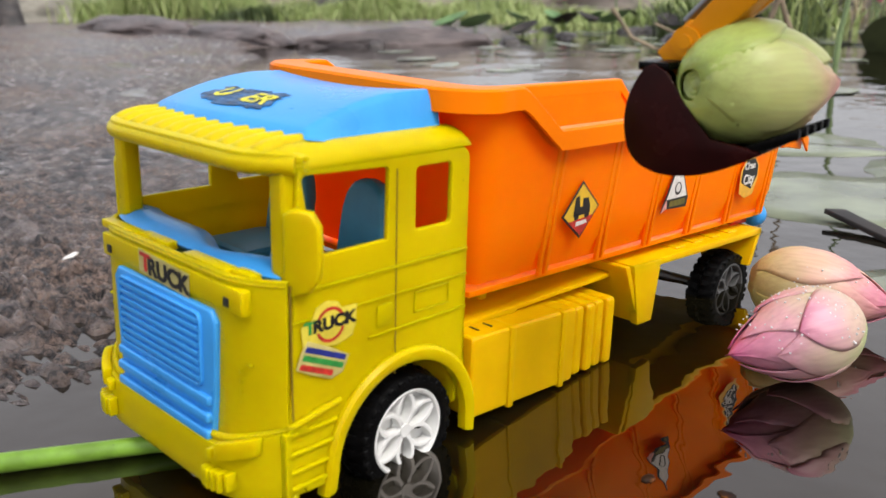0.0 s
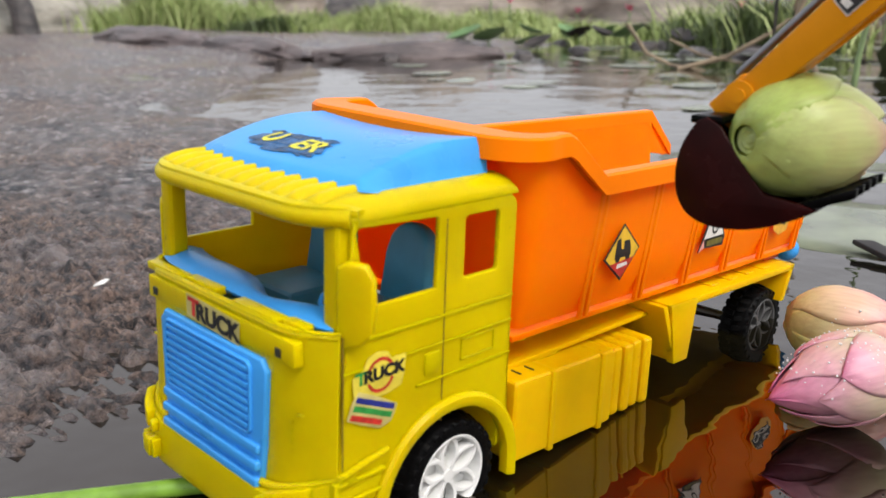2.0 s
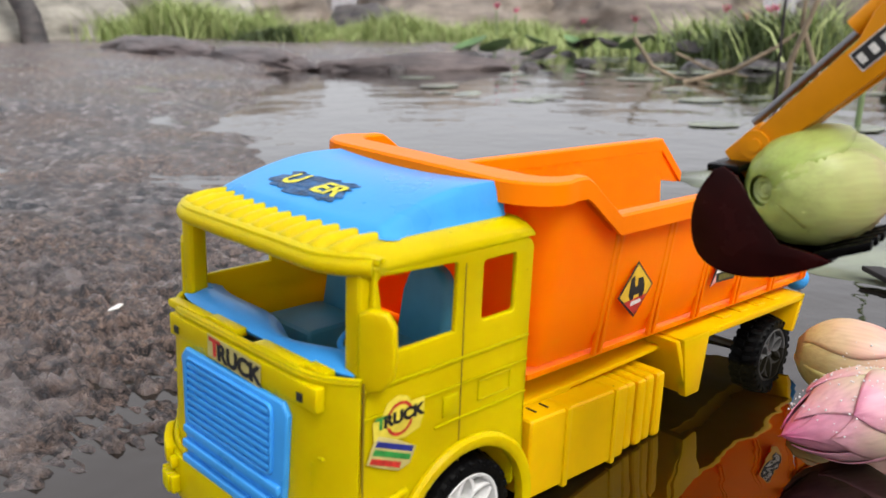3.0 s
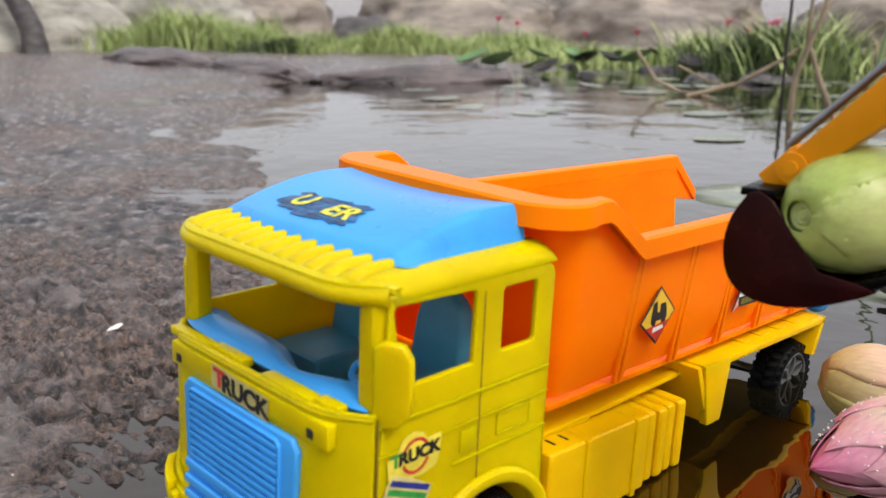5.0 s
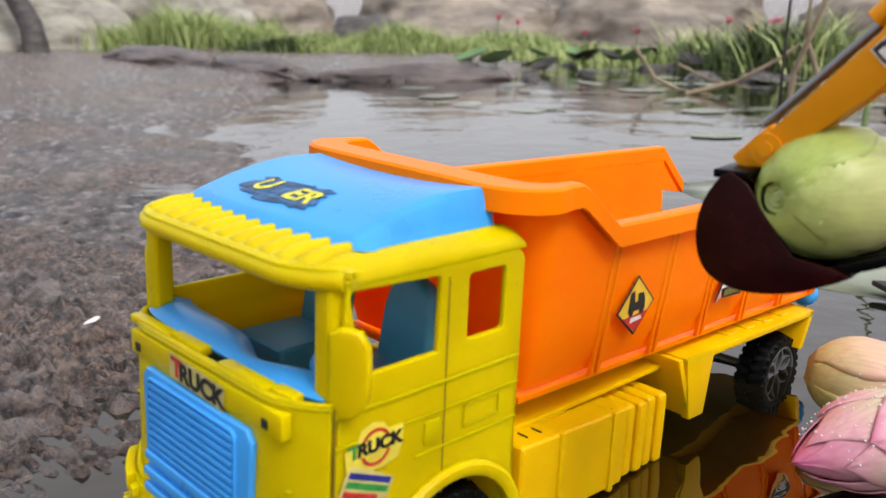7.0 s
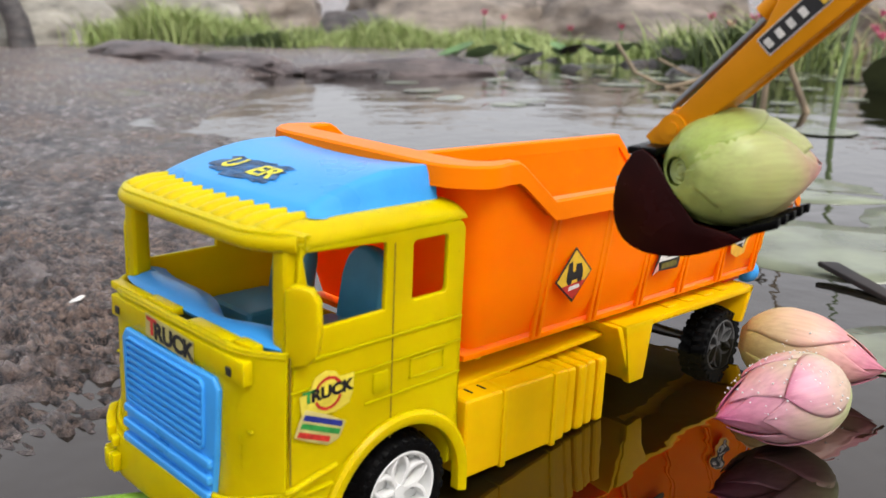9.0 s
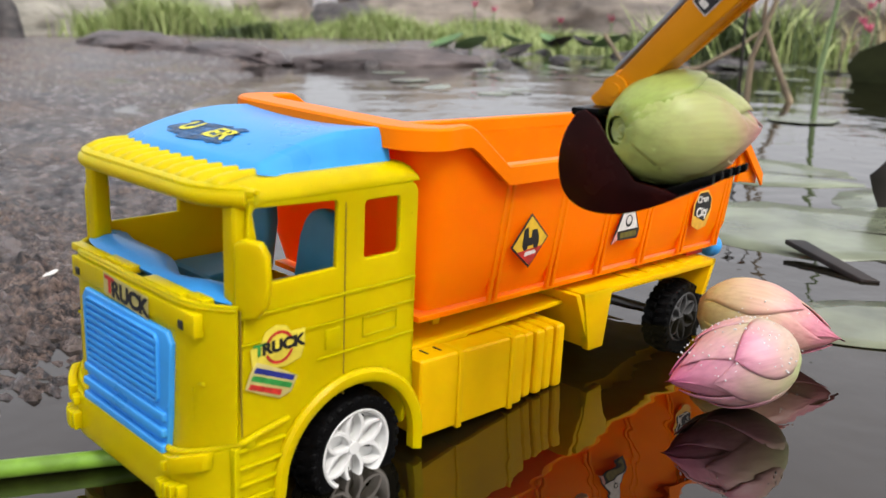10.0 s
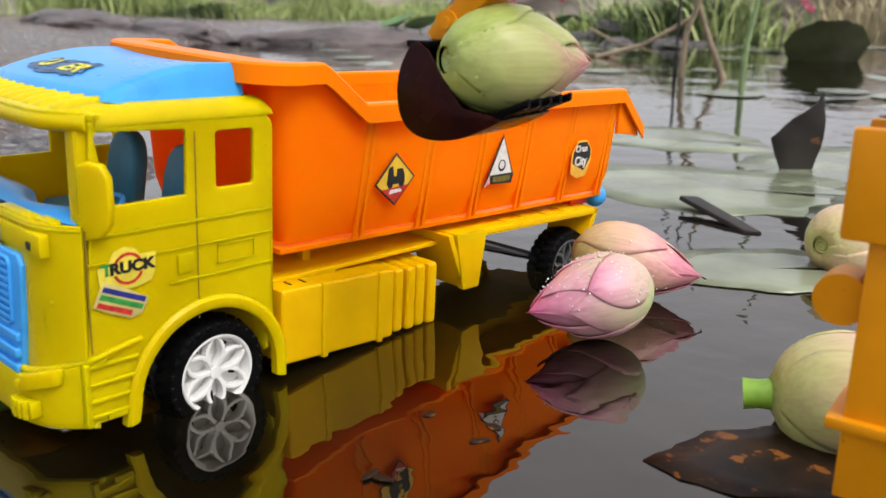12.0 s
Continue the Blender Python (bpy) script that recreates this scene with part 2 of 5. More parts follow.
def petal_material(name, tip, mid, base):
    """Lotus petal: colour runs from the base to the tip along local x, with fine veins and water beads of gloss."""
    m = bpy.data.materials.new(name)
    m.use_nodes = True
    n, l = m.node_tree.nodes, m.node_tree.links
    b = n["Principled BSDF"]
    tc = n.new("ShaderNodeTexCoord")
    sep = n.new("ShaderNodeSeparateXYZ")
    l.new(tc.outputs["Object"], sep.inputs[0])
    nz = n.new("ShaderNodeTexNoise")
    nz.inputs["Scale"].default_value, nz.inputs["Detail"].default_value = 45.0, 4
    l.new(tc.outputs["Object"], nz.inputs["Vector"])
    add = n.new("ShaderNodeMath")
    add.operation = "MULTIPLY_ADD"
    l.new(nz.outputs["Fac"], add.inputs[0])
    add.inputs[1].default_value = 0.045
    l.new(sep.outputs["X"], add.inputs[2])
    info = n.new("ShaderNodeObjectInfo")
    shift = n.new("ShaderNodeMath")
    shift.operation = "MULTIPLY_ADD"
    shift.inputs[1].default_value = 0.034
    l.new(info.outputs["Random"], shift.inputs[0])
    l.new(add.outputs[0], shift.inputs[2])
    mr = n.new("ShaderNodeMapRange")
    mr.inputs["From Min"].default_value, mr.inputs["From Max"].default_value = -0.003, 0.082
    l.new(shift.outputs[0], mr.inputs["Value"])
    r = n.new("ShaderNodeValToRGB")
    r.color_ramp.elements[0].color, r.color_ramp.elements[1].color = (*base, 1), (*tip, 1)
    r.color_ramp.elements.new(0.6).color = (*mid, 1)
    l.new(mr.outputs[0], r.inputs["Fac"])
    vein = n.new("ShaderNodeTexNoise")
    vm = n.new("ShaderNodeMapping")
    vm.inputs["Scale"].default_value = (12, 420, 420)
    l.new(tc.outputs["Object"], vm.inputs["Vector"])
    l.new(vm.outputs[0], vein.inputs["Vector"])
    vein.inputs["Scale"].default_value, vein.inputs["Detail"].default_value = 1.0, 3
    mx = n.new("ShaderNodeMix")
    mx.data_type, mx.blend_type = "RGBA", "MULTIPLY"
    vr = n.new("ShaderNodeValToRGB")
    vr.color_ramp.elements[0].position, vr.color_ramp.elements[1].position = 0.3, 0.6
    vr.color_ramp.elements[0].color, vr.color_ramp.elements[1].color = (0.84, 0.79, 0.80, 1), (1, 1, 1, 1)
    l.new(vein.outputs["Fac"], vr.inputs["Fac"])
    mx.inputs["Factor"].default_value = 0.9
    l.new(r.outputs["Color"], mx.inputs["A"])
    l.new(vr.outputs["Color"], mx.inputs["B"])
    l.new(mx.outputs["Result"], b.inputs["Base Color"])
    b.inputs["Roughness"].default_value = 0.42
    b.inputs["Subsurface Weight"].default_value = 0.15
    b.inputs["Subsurface Radius"].default_value = (0.006, 0.004, 0.003)
    bp = n.new("ShaderNodeBump")
    bp.inputs["Strength"].default_value, bp.inputs["Distance"].default_value = 0.25, 0.0006
    l.new(vein.outputs["Fac"], bp.inputs["Height"])
    l.new(bp.outputs["Normal"], b.inputs["Normal"])
    return m


PETAL_PINK = petal_material("pink_lotus_petal", (0.56, 0.12, 0.28), (0.70, 0.36, 0.44), (0.52, 0.58, 0.28))
PETAL_PALE = petal_material("pale_lotus_petal", (0.60, 0.20, 0.28), (0.68, 0.43, 0.33), (0.50, 0.53, 0.20))
PETAL_GREEN = petal_material("green_lotus_petal", (0.60, 0.28, 0.26), (0.50, 0.52, 0.20), (0.34, 0.43, 0.09))
BEAD = material("water_bead", (0.8, 0.8, 0.82), 0.05, vary=0.02)


# ---- builders ----
def mesh_from(bm, name, smooth=35):
    me = bpy.data.meshes.new(name)
    bmesh.ops.recalc_face_normals(bm, faces=bm.faces)
    bm.to_mesh(me)
    bm.free()
    if smooth:
        for p in me.polygons:
            p.use_smooth = True
        me.set_sharp_from_angle(angle=radians(smooth))
    return me


def part(name, bm, mat, parent=None, label="", smooth=35, at=None):
    me = bm if isinstance(bm, bpy.types.Mesh) else mesh_from(bm, name, smooth)
    if not me.materials:
        me.materials.append(mat)
    ob = new(name, me)
    ob.parent = parent
    if at is not None:
        ob.matrix_local = at
    if label:
        ob["label"] = label
    return ob


def box(bm, x0, x1, y0, y1, z0, z1, bevel=0.0, seg=2, m=None):
    """A box with rounded edges added to bm."""
    t = bmesh.new()
    bmesh.ops.create_cube(t, size=1)
    for v in t.verts:
        v.co = ((x0 + x1) / 2 + v.co.x * (x1 - x0), (y0 + y1) / 2 + v.co.y * (y1 - y0), (z0 + z1) / 2 + v.co.z * (z1 - z0))
    if bevel:
        bmesh.ops.bevel(t, geom=t.edges[:], offset=bevel, segments=seg, affect="EDGES", profile=0.6)
    return absorb(bm, t, m)


def absorb(bm, t, m=None):
    if m is not None:
        t.transform(m)
    made = [bm.verts.new(v.co) for v in t.verts]
    t.verts.index_update()
    for f in t.faces:
        try:
            bm.faces.new([made[v.index] for v in f.verts])
        except ValueError:
            pass
    t.free()
    return made


def rod(bm, a, b, r0, r1=None, seg=12):
    a, b = Vector(a), Vector(b)
    t = bmesh.new()
    bmesh.ops.create_cone(t, cap_ends=True, segments=seg, radius1=r0, radius2=r0 if r1 is None else r1, depth=(b - a).length)
    return absorb(bm, t, Matrix.Translation((a + b) / 2) @ (b - a).to_track_quat("Z", "Y").to_matrix().to_4x4())


def tube(bm, pts, radii, seg=8):
    """A bent tapered tube through pts."""
    pts = [Vector(p) for p in pts]
    rings = []
    for i, p in enumerate(pts):
        d = (pts[min(i + 1, len(pts) - 1)] - pts[max(i - 1, 0)]).normalized()
        q = d.to_track_quat("Z", "Y").to_matrix()
        r = radii[i] if hasattr(radii, "__len__") else radii
        rings.append([bm.verts.new(p + q @ Vector((r * math.cos(6.2832 * k / seg), r * math.sin(6.2832 * k / seg), 0))) for k in range(seg)])
    for a, b in zip(rings, rings[1:]):
        for k in range(seg):
            bm.faces.new((a[k], a[(k + 1) % seg], b[(k + 1) % seg], b[k]))
    bm.faces.new(rings[0][::-1])
    bm.faces.new(rings[-1])


def grid(bm, nu, nv, f, closed_u=False):
    """A sheet of nu x nv points f(u, v), u and v from 0 to 1."""
    rows = []
    for j in range(nv):
        rows.append([bm.verts.new(f(i / (nu if closed_u else nu - 1), j / (nv - 1))) for i in range(nu)])
    for a, b in zip(rows, rows[1:]):
        for i in range(nu if closed_u else nu - 1):
            k = (i + 1) % nu
            bm.faces.new((a[i], a[k], b[k], b[i]))
    return rows


def lathe(bm, prof, seg=40, m=None):
    """Turns a profile of (axial x, radius) about the x axis; closed when the profile closes."""
    t = bmesh.new()
    rows = [[t.verts.new((x, r * math.cos(6.28318 * k / seg), r * math.sin(6.28318 * k / seg))) for k in range(seg)] for x, r in prof]
    for a, b in zip(rows, rows[1:]):
        for k in range(seg):
            t.faces.new((a[k], a[(k + 1) % seg], b[(k + 1) % seg], b[k]))
    return absorb(bm, t, m)


def thick(bm, d):
    """Gives a sheet a thickness d against its normals."""
    bmesh.ops.recalc_face_normals(bm, faces=bm.faces)
    bmesh.ops.solidify(bm, geom=bm.faces[:], thickness=d)
    return bm


def arc(cx, cy, r, a0, a1, n):
    return [(cx + r * math.cos(radians(a0 + (a1 - a0) * i / n)), cy + r * math.sin(radians(a0 + (a1 - a0) * i / n))) for i in range(n + 1)]


def rounded(x0, y0, x1, y1, r, n=5):
    """Outline of a rectangle with round corners, anticlockwise."""
    return (arc(x1 - r, y1 - r, r, 0, 90, n) + arc(x0 + r, y1 - r, r, 90, 180, n)
            + arc(x0 + r, y0 + r, r, 180, 270, n) + arc(x1 - r, y0 + r, r, 270, 360, n))


def plate(loops, depth, bevel, m):
    """A plate with holes from outlines in its own plane, its edges rounded, as a bmesh. m carries its plane into place; z is its middle."""
    cu = bpy.data.curves.new("outline", "CURVE")
    cu.dimensions, cu.fill_mode = "2D", "BOTH"
    cu.extrude, cu.bevel_depth, cu.bevel_resolution, cu.offset = max(depth / 2 - bevel, 0), bevel, 2, -bevel
    for loop in loops:
        sp = cu.splines.new("POLY")
        sp.points.add(len(loop) - 1)
        for p, (x, y) in zip(sp.points, loop):
            p.co = (x, y, 0, 1)
        sp.use_cyclic_u = True
    ob = bpy.data.objects.new("outline", cu)
    me = bpy.data.meshes.new_from_object(ob)
    bm = bmesh.new()
    bm.from_mesh(me)
    bpy.data.objects.remove(ob)
    bpy.data.curves.remove(cu)
    bpy.data.meshes.remove(me)
    bmesh.ops.remove_doubles(bm, verts=bm.verts, dist=1e-6)
    bm.transform(m)
    return bm


def lettering(words, size, m, depth=0.0001, shear=0.0, wide=1.0, bold=0.0):
    cu = bpy.data.curves.new("words", "FONT")
    cu.body, cu.size, cu.extrude, cu.shear, cu.align_x, cu.align_y, cu.offset = words, size, depth, shear, "CENTER", "CENTER", bold
    ob = bpy.data.objects.new("words", cu)
    me = bpy.data.meshes.new_from_object(ob)
    bm = bmesh.new()
    bm.from_mesh(me)
    bpy.data.objects.remove(ob)
    bpy.data.curves.remove(cu)
    bpy.data.meshes.remove(me)
    bm.transform(m @ Matrix.Diagonal((wide, 1, 1, 1)))
    return bm


def frame3(o, u, v):
    """Matrix whose x runs along u, y along v, z out of the plane, at o."""
    u, v = Vector(u).normalized(), Vector(v).normalized()
    w = u.cross(v)
    m = Matrix((u, v, w)).transposed().to_4x4()
    m.translation = o
    return m


# ---- ground and water ----
POND = [(-0.02, -0.9), (-0.09, -0.25), (-0.130, -0.04), (-0.160, 0.06), (-0.26, 0.20), (-0.75, 0.50), (-1.20, 0.80), (-1.56, 0.88), (-1.95, 1.30),
        (-2.72, 1.92), (-3.15, 2.05), (-2.95, 2.35), (-2.45, 2.95), (-2.9, 4.0), (-4.2, 5.6), (-3.5, 7.2), (-2.0, 9.0), (2.0, 11.0), (9.0, 12.0), (12.0, 4.0), (6.0, -3.0), (1.5, -2.2)]


def shore(x, y):
    """Signed distance to the pond's edge: positive on land."""
    best, inside = 1e9, False
    for (ax, ay), (bx, by) in zip(POND, POND[1:] + POND[:1]):
        dx, dy = bx - ax, by - ay
        t = max(0.0, min(1.0, ((x - ax) * dx + (y - ay) * dy) / (dx * dx + dy * dy)))
        best = min(best, math.hypot(x - ax - t * dx, y - ay - t * dy))
        if (ay > y) != (by > y) and x < ax + (y - ay) / dy * dx:
            inside = not inside
    return -best if inside else best


def ground_height(x, y):
    d = shore(x, y)
    far = math.hypot(x, y)
    d += 0.05 * noise.noise((x * 6, y * 6, 0)) * min(1, 0.4 + far) + 0.02 * noise.noise((x * 22, y * 22, 3))
    if d > 0:
        h = 0.034 * (1 - math.exp(-d / 0.7)) + 0.0008
        h += min(1, d / 0.3) * (0.02 * noise.noise((x * 1.3, y * 1.3, 5)) * min(1, far) + 0.022 * noise.noise((x * 5, y * 5, 1)) + 0.03 * max(0.0, noise.noise((x * 2.1 + 7, y * 2.1, 8))) * min(1, far))
        h += 0.05 * max(0.0, min(far, 40.0) - 9.5)
    else:
        h = -0.035 * (1 - math.exp(d / 0.12)) - 0.001
    lump = 0.35 * (1 - 2 * abs(noise.noise((x * 22, y * 22, 2)))) + 0.75 * noise.noise((x * 48, y * 75, 4)) + 0.85 * noise.noise((x * 95, y * 160, 6))
    fade = max(0.0, 1 - far / 3.5)
    return h + 0.0095 * fade * lump * (1 if d > -0.02 else max(0, 1 + (d + 0.02) / 0.05)) - 0.002 * fade


def build_ground():
    n, b, s = 440, 8.7, 0.03
    us = [-1 + 2 * i / (n - 1) for i in range(n)]
    xs = [-0.32 + s * math.sinh(b * u) for u in us]
    ys = [0.08 + s * math.sinh(b * u) for u in us]
    bm = bmesh.new()
    rows = [[bm.verts.new((x, y, ground_height(x, y))) for x in xs] for y in ys]
    for r, q in zip(rows, rows[1:]):
        for i in range(n - 1):
            bm.faces.new((r[i], r[i + 1], q[i + 1], q[i]))
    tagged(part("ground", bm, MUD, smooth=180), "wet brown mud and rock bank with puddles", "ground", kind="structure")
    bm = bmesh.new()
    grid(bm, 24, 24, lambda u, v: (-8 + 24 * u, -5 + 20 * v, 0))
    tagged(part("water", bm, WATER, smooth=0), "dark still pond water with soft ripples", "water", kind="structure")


build_ground()

# ---- toy dump truck ----
HW = 0.073
tilt_at = Vector((HW, 0.09, 0.10))
truck = new("toy_dump_truck")
truck.matrix_world = Matrix.Translation(tilt_at) @ pose(0, 0, 0, -1.7, 1.7, 0) @ Matrix.Translation(-tilt_at)
tagged(truck, "yellow, orange and blue plastic toy dump truck standing in shallow water", "toy truck")
SIDE = frame3((0, 0, 0), (0, 1, 0), (0, 0, 1))


def front_y(x):
    k = max(0.0, abs(x) - 0.044) / (HW - 0.044)
    return 0.0125 * k ** 2.2


def cab_side(sign):
    ax, az, ra = 0.078, 0.014, 0.0415
    outline = [(0.0105, 0.013), (0.033, 0.012)]
    outline += [(ax - 0.0445, az - 0.004)] + arc(ax, az, ra, 176, 8, 22) + [(0.1195, 0.010), (0.1185, 0.045), (0.1185, 0.146)]
    outline += arc(0.112, 0.1470, 0.0065, 0, 90, 5) + [(0.0190, 0.1535)]
    win1 = [(0.0265, 0.1168), (0.0665, 0.1172), (0.0672, 0.1480), (0.066, 0.1493), (0.0222, 0.1510), (0.0208, 0.1490)]
    win2 = rounded(0.0835, 0.1185, 0.1065, 0.1472, 0.0022, 4)
    m = Matrix.Translation((sign * (HW - 0.0016), 0, 0)) @ SIDE
    return plate([outline, win1, win2], 0.0032, 0.0007, m)


cab = truck
for sign in (1, -1):
    part("side_panel", cab_side(sign), YELLOW, cab)

# front panel, curved in plan, with its upper lip
bm = bmesh.new()


def front_sheet(u, v):
    x = (u * 2 - 1) * (HW + 0.0004)
    z = 0.030 + 0.079 * v
    return (x, front_y(x) - 0.0022 + 0.0015 * v, z)


grid(bm, 40, 10, front_sheet)
part("front_panel", thick(bm, 0.003), YELLOW, cab)

bm = bmesh.new()


def lip(u, v):
    a = v * 6.28318
    x = (u * 2 - 1) * HW
    return (x, front_y(x) + 0.0012 - 0.0030 * math.cos(a) * 0.8, 0.1075 + 0.0022 * math.sin(a))


rows = grid(bm, 40, 9, lip)
part("front_lip", bm, YELLOW, cab)
# broken, jagged shelf of the scuttle
bm = bmesh.new()
for x0, x1, y0, y1 in ((-0.064, -0.030, 0.000, 0.006), (-0.030, -0.004, 0.002, 0.008), (0.012, 0.046, 0.000, 0.007), (0.046, 0.060, 0.003, 0.009)):
    box(bm, x0, x1, y0 + 0.001, y1 + 0.001, 0.1065, 0.1105, 0.001)
part("scuttle_shelf", bm, YELLOW, cab, "chipped yellow plastic ledge")

# bumper wrapping the front corners
bm = bmesh.new()


def bumper_y(x):
    k = max(0.0, abs(x) - 0.040) / (HW + 0.0015 - 0.040)
    return -0.0085 + 0.0190 * k ** 2.4


def bumper_sheet(u, v):
    x = (u * 2 - 1) * (HW + 0.0018)
    prof = [(0.004, 0.0105), (0.0012, 0.0110), (0, 0.014), (0, 0.022), (0.0002, 0.030), (0.0008, 0.0340), (0.0085, 0.0348)]
    i = v * (len(prof) - 1)
    k = min(int(i), len(prof) - 2)
    f = i - k
    dy, z = (prof[k][c] * (1 - f) + prof[k + 1][c] * f for c in (0, 1))
    side = max(0.0, (abs(x) - 0.040) / 0.034)
    return (x, bumper_y(x) + dy, z + 0.0105 * side ** 1.5 * (z - 0.0105) / 0.024)


grid(bm, 44, 13, bumper_sheet)
part("bumper", thick(bm, 0.003), YELLOW, cab)
bm = bmesh.new()
pts = []
for i in range(41):
    x = (i / 20 - 1) * (HW + 0.0010)
    pts.append((x, bumper_y(x) + 0.0042, 0.0362 + 0.0095 * max(0.0, (abs(x) - 0.040) / 0.034) ** 1.5))
pts = [(-HW - 0.0006, 0.0385, 0.0500), (-HW - 0.001, 0.024, 0.0480)] + pts + [(HW + 0.001, 0.024, 0.0480), (HW + 0.0006, 0.0385, 0.0500)]
tube(bm, pts, 0.0017, 8)
part("bumper_moulding", bm, YELLOW, cab)
for sign in (1, -1):
    sx = lambda a, b: (sign * a, sign * b) if sign > 0 else (sign * b, sign * a)
    bm = bmesh.new()
    x0, x1 = sx(HW - 0.002, HW + 0.0004)
    box(bm, x0, x1, 0.008, 0.036, 0.012, 0.043, 0.0008)
    ladder = part("step_ladder", bm, YELLOW, cab)
    x0, x1 = sx(HW - 0.002, HW + 0.0022)
    for y0, y1, z0, z1 in ((0.0085, 0.0115, 0.012, 0.044), (0.009, 0.0365, 0.0156, 0.0174), (0.009, 0.0365, 0.0236, 0.0254), (0.009, 0.0365, 0.0321, 0.0339), (0.009, 0.0365, 0.0411, 0.0429), (0.019, 0.029, 0.0130, 0.0158)):
        bm = bmesh.new()
        box(bm, x0, x1, y0, y1, z0, z1, 0.0007)
        part("rung", bm, YELLOW, ladder)
    bm = bmesh.new()
    for (xa, xb, za, zb, dy) in ((0.050, 0.067, 0.0290, 0.0375, 0.0034), (0.0440, 0.0480, 0.0300, 0.0350, 0.0030)):
        t = bmesh.new()
        box(t, min(sx(xa, xb)), max(sx(xa, xb)), -0.001, 0.004, za, zb, 0.0012, 2)
        bmesh.ops.subdivide_edges(t, edges=[e for e in t.edges if abs(e.verts[0].co.x - e.verts[1].co.x) > 0.004], cuts=6)
        for v in t.verts:
            v.co.y += bumper_y(v.co.x) - dy + 0.001
            v.co.z += 0.006 * (abs(v.co.x) - 0.05) / 0.02
        absorb(bm, t)
    part("headlight", bm, YELLOW, cab)
    bm = bmesh.new()
    for i in range(5):
        a, b = sx(0.042 + 0.0032 * i, 0.0448 + 0.0032 * i)
        y = bumper_y(0.043 + 0.0032 * i)
        box(bm, a, b, y - 0.0050 + 0.0008 * (i in (0, 4)), y + 0.003, 0.0155 + 0.001 * (i == 4), 0.0250, 0.0009, 2)
    part("fog_lamp", bm, YELLOW, cab)
    # air intake beside the grille
    bm = bmesh.new()
    a, b = sx(0.054, 0.062)
    y = front_y(0.058)
    box(bm, a, b, y - 0.0012, y + 0.003, 0.072, 0.0735, 0.0005, 1)
    for i in range(4):
        a, b = sx(0.0535, 0.0570)
        box(bm, a, b, front_y(0.055) - 0.0014, y + 0.003, 0.054 + 0.0045 * i, 0.0572 + 0.0045 * i, 0.0006, 1)
    part("air_intake", bm, YELLOW, cab)
    # seams and mouldings of the door
    bm = bmesh.new()
    x0, x1 = sx(HW - 0.001, HW + 0.0009)
    box(bm, x0, x1, 0.014, 0.118, 0.1028, 0.1046, 0.0007, 2)
    box(bm, x0, x1, 0.055, 0.118, 0.0735, 0.0748, 0.0005, 2)
    box(bm, x0, x1, 0.072, 0.118, 0.0905, 0.0915, 0.0004, 2)
    box(bm, x0, x1, 0.014, 0.071, 0.0905, 0.0915, 0.0004, 2)
    for y0, y1, z0, z1 in ((0.083, 0.106, 0.0885, 0.0893), (0.083, 0.106, 0.0789, 0.0797), (0.083, 0.0838, 0.0789, 0.0893), (0.1052, 0.106, 0.0789, 0.0893)):
        box(bm, x0, x1 if sign > 0 else x1, y0, y1, z0, z1, 0.0003, 1)
    box(bm, x0, x1, 0.060, 0.069, 0.0775, 0.0880, 0.0008, 2)
    part("door_moulding", bm, YELLOW, cab)
    x0, x1 = sx(HW - 0.0005, HW + 0.0003)
    # seams drawn as thin strips darker than the panel
    seam_mat = bpy.data.materials.get("seam_dark_ochre") or material("seam_dark_ochre", (0.22, 0.15, 0.005), 0.6)
    for y0, y1, z0, z1 in ((0.0135, 0.0142, 0.048, 0.1075), (0.0712, 0.0718, 0.052, 0.1480)):
        bm = bmesh.new()
        box(bm, x0, x1, y0, y1, z0, z1)
        part("door_seam", bm, seam_mat, cab, "thin dark ochre seam")
    # wheel arch lip
    bm = bmesh.new()
    pts = [(0.034, 0.007)] + arc(0.078, 0.0145, 0.0425, 178, 6, 26) + [(0.1205, 0.006)]
    rows = []
    for y, z in pts:
        d = Vector((y - 0.078, z - 0.0145)).normalized()
        ring = []
        for k, (off, out) in enumerate(((-0.0012, -0.003), (-0.0012, 0.0022), (0.001, 0.0034), (0.0042, 0.0034), (0.0058, 0.0018), (0.0060, -0.003))):
            ring.append(bm.verts.new((sign * (HW + out), y + d.x * off, z + d.y * off)))
        rows.append(ring)
    for a, b in zip(rows, rows[1:]):
        for k in range(5):
            bm.faces.new((a[k], a[k + 1], b[k + 1], b[k]))
    bm.faces.new(rows[0])
    bm.faces.new(rows[-1][::-1])
    part("wheel_arch", bm, YELLOW, cab)
    # windscreen pillar
    bm = bmesh.new()
    x0, x1 = sx(HW - 0.0125, HW - 0.0025)
    vs = box(bm, x0, x1, 0.0130, 0.0225, 0.107, 0.1540, 0.0032, 3)
    part("windscreen_pillar", bm, YELLOW, cab)
    # mirror housing
    bm = plate([[(-0.0085, 0.000), (-0.004, -0.0035), (0.002, -0.002), (0.0065, 0.004), (0.0075, 0.012), (0.0070, 0.026), (0.0035, 0.0315), (-0.004, 0.0325), (-0.0085, 0.0300)]],
               0.0050, 0.0014, frame3((sign * (HW + 0.0035), 0.0190, 0.1065), (sign * 0.85, 0.5, 0), (0, 0, 1)))
    if sign < 0:
        for i in range(6):
            box(bm, -HW - 0.0105, -HW - 0.007, 0.0215, 0.0255, 0.112 + 0.0037 * i, 0.1142 + 0.0037 * i, 0.0006, 1)
    part("mirror", bm, YELLOW, cab)

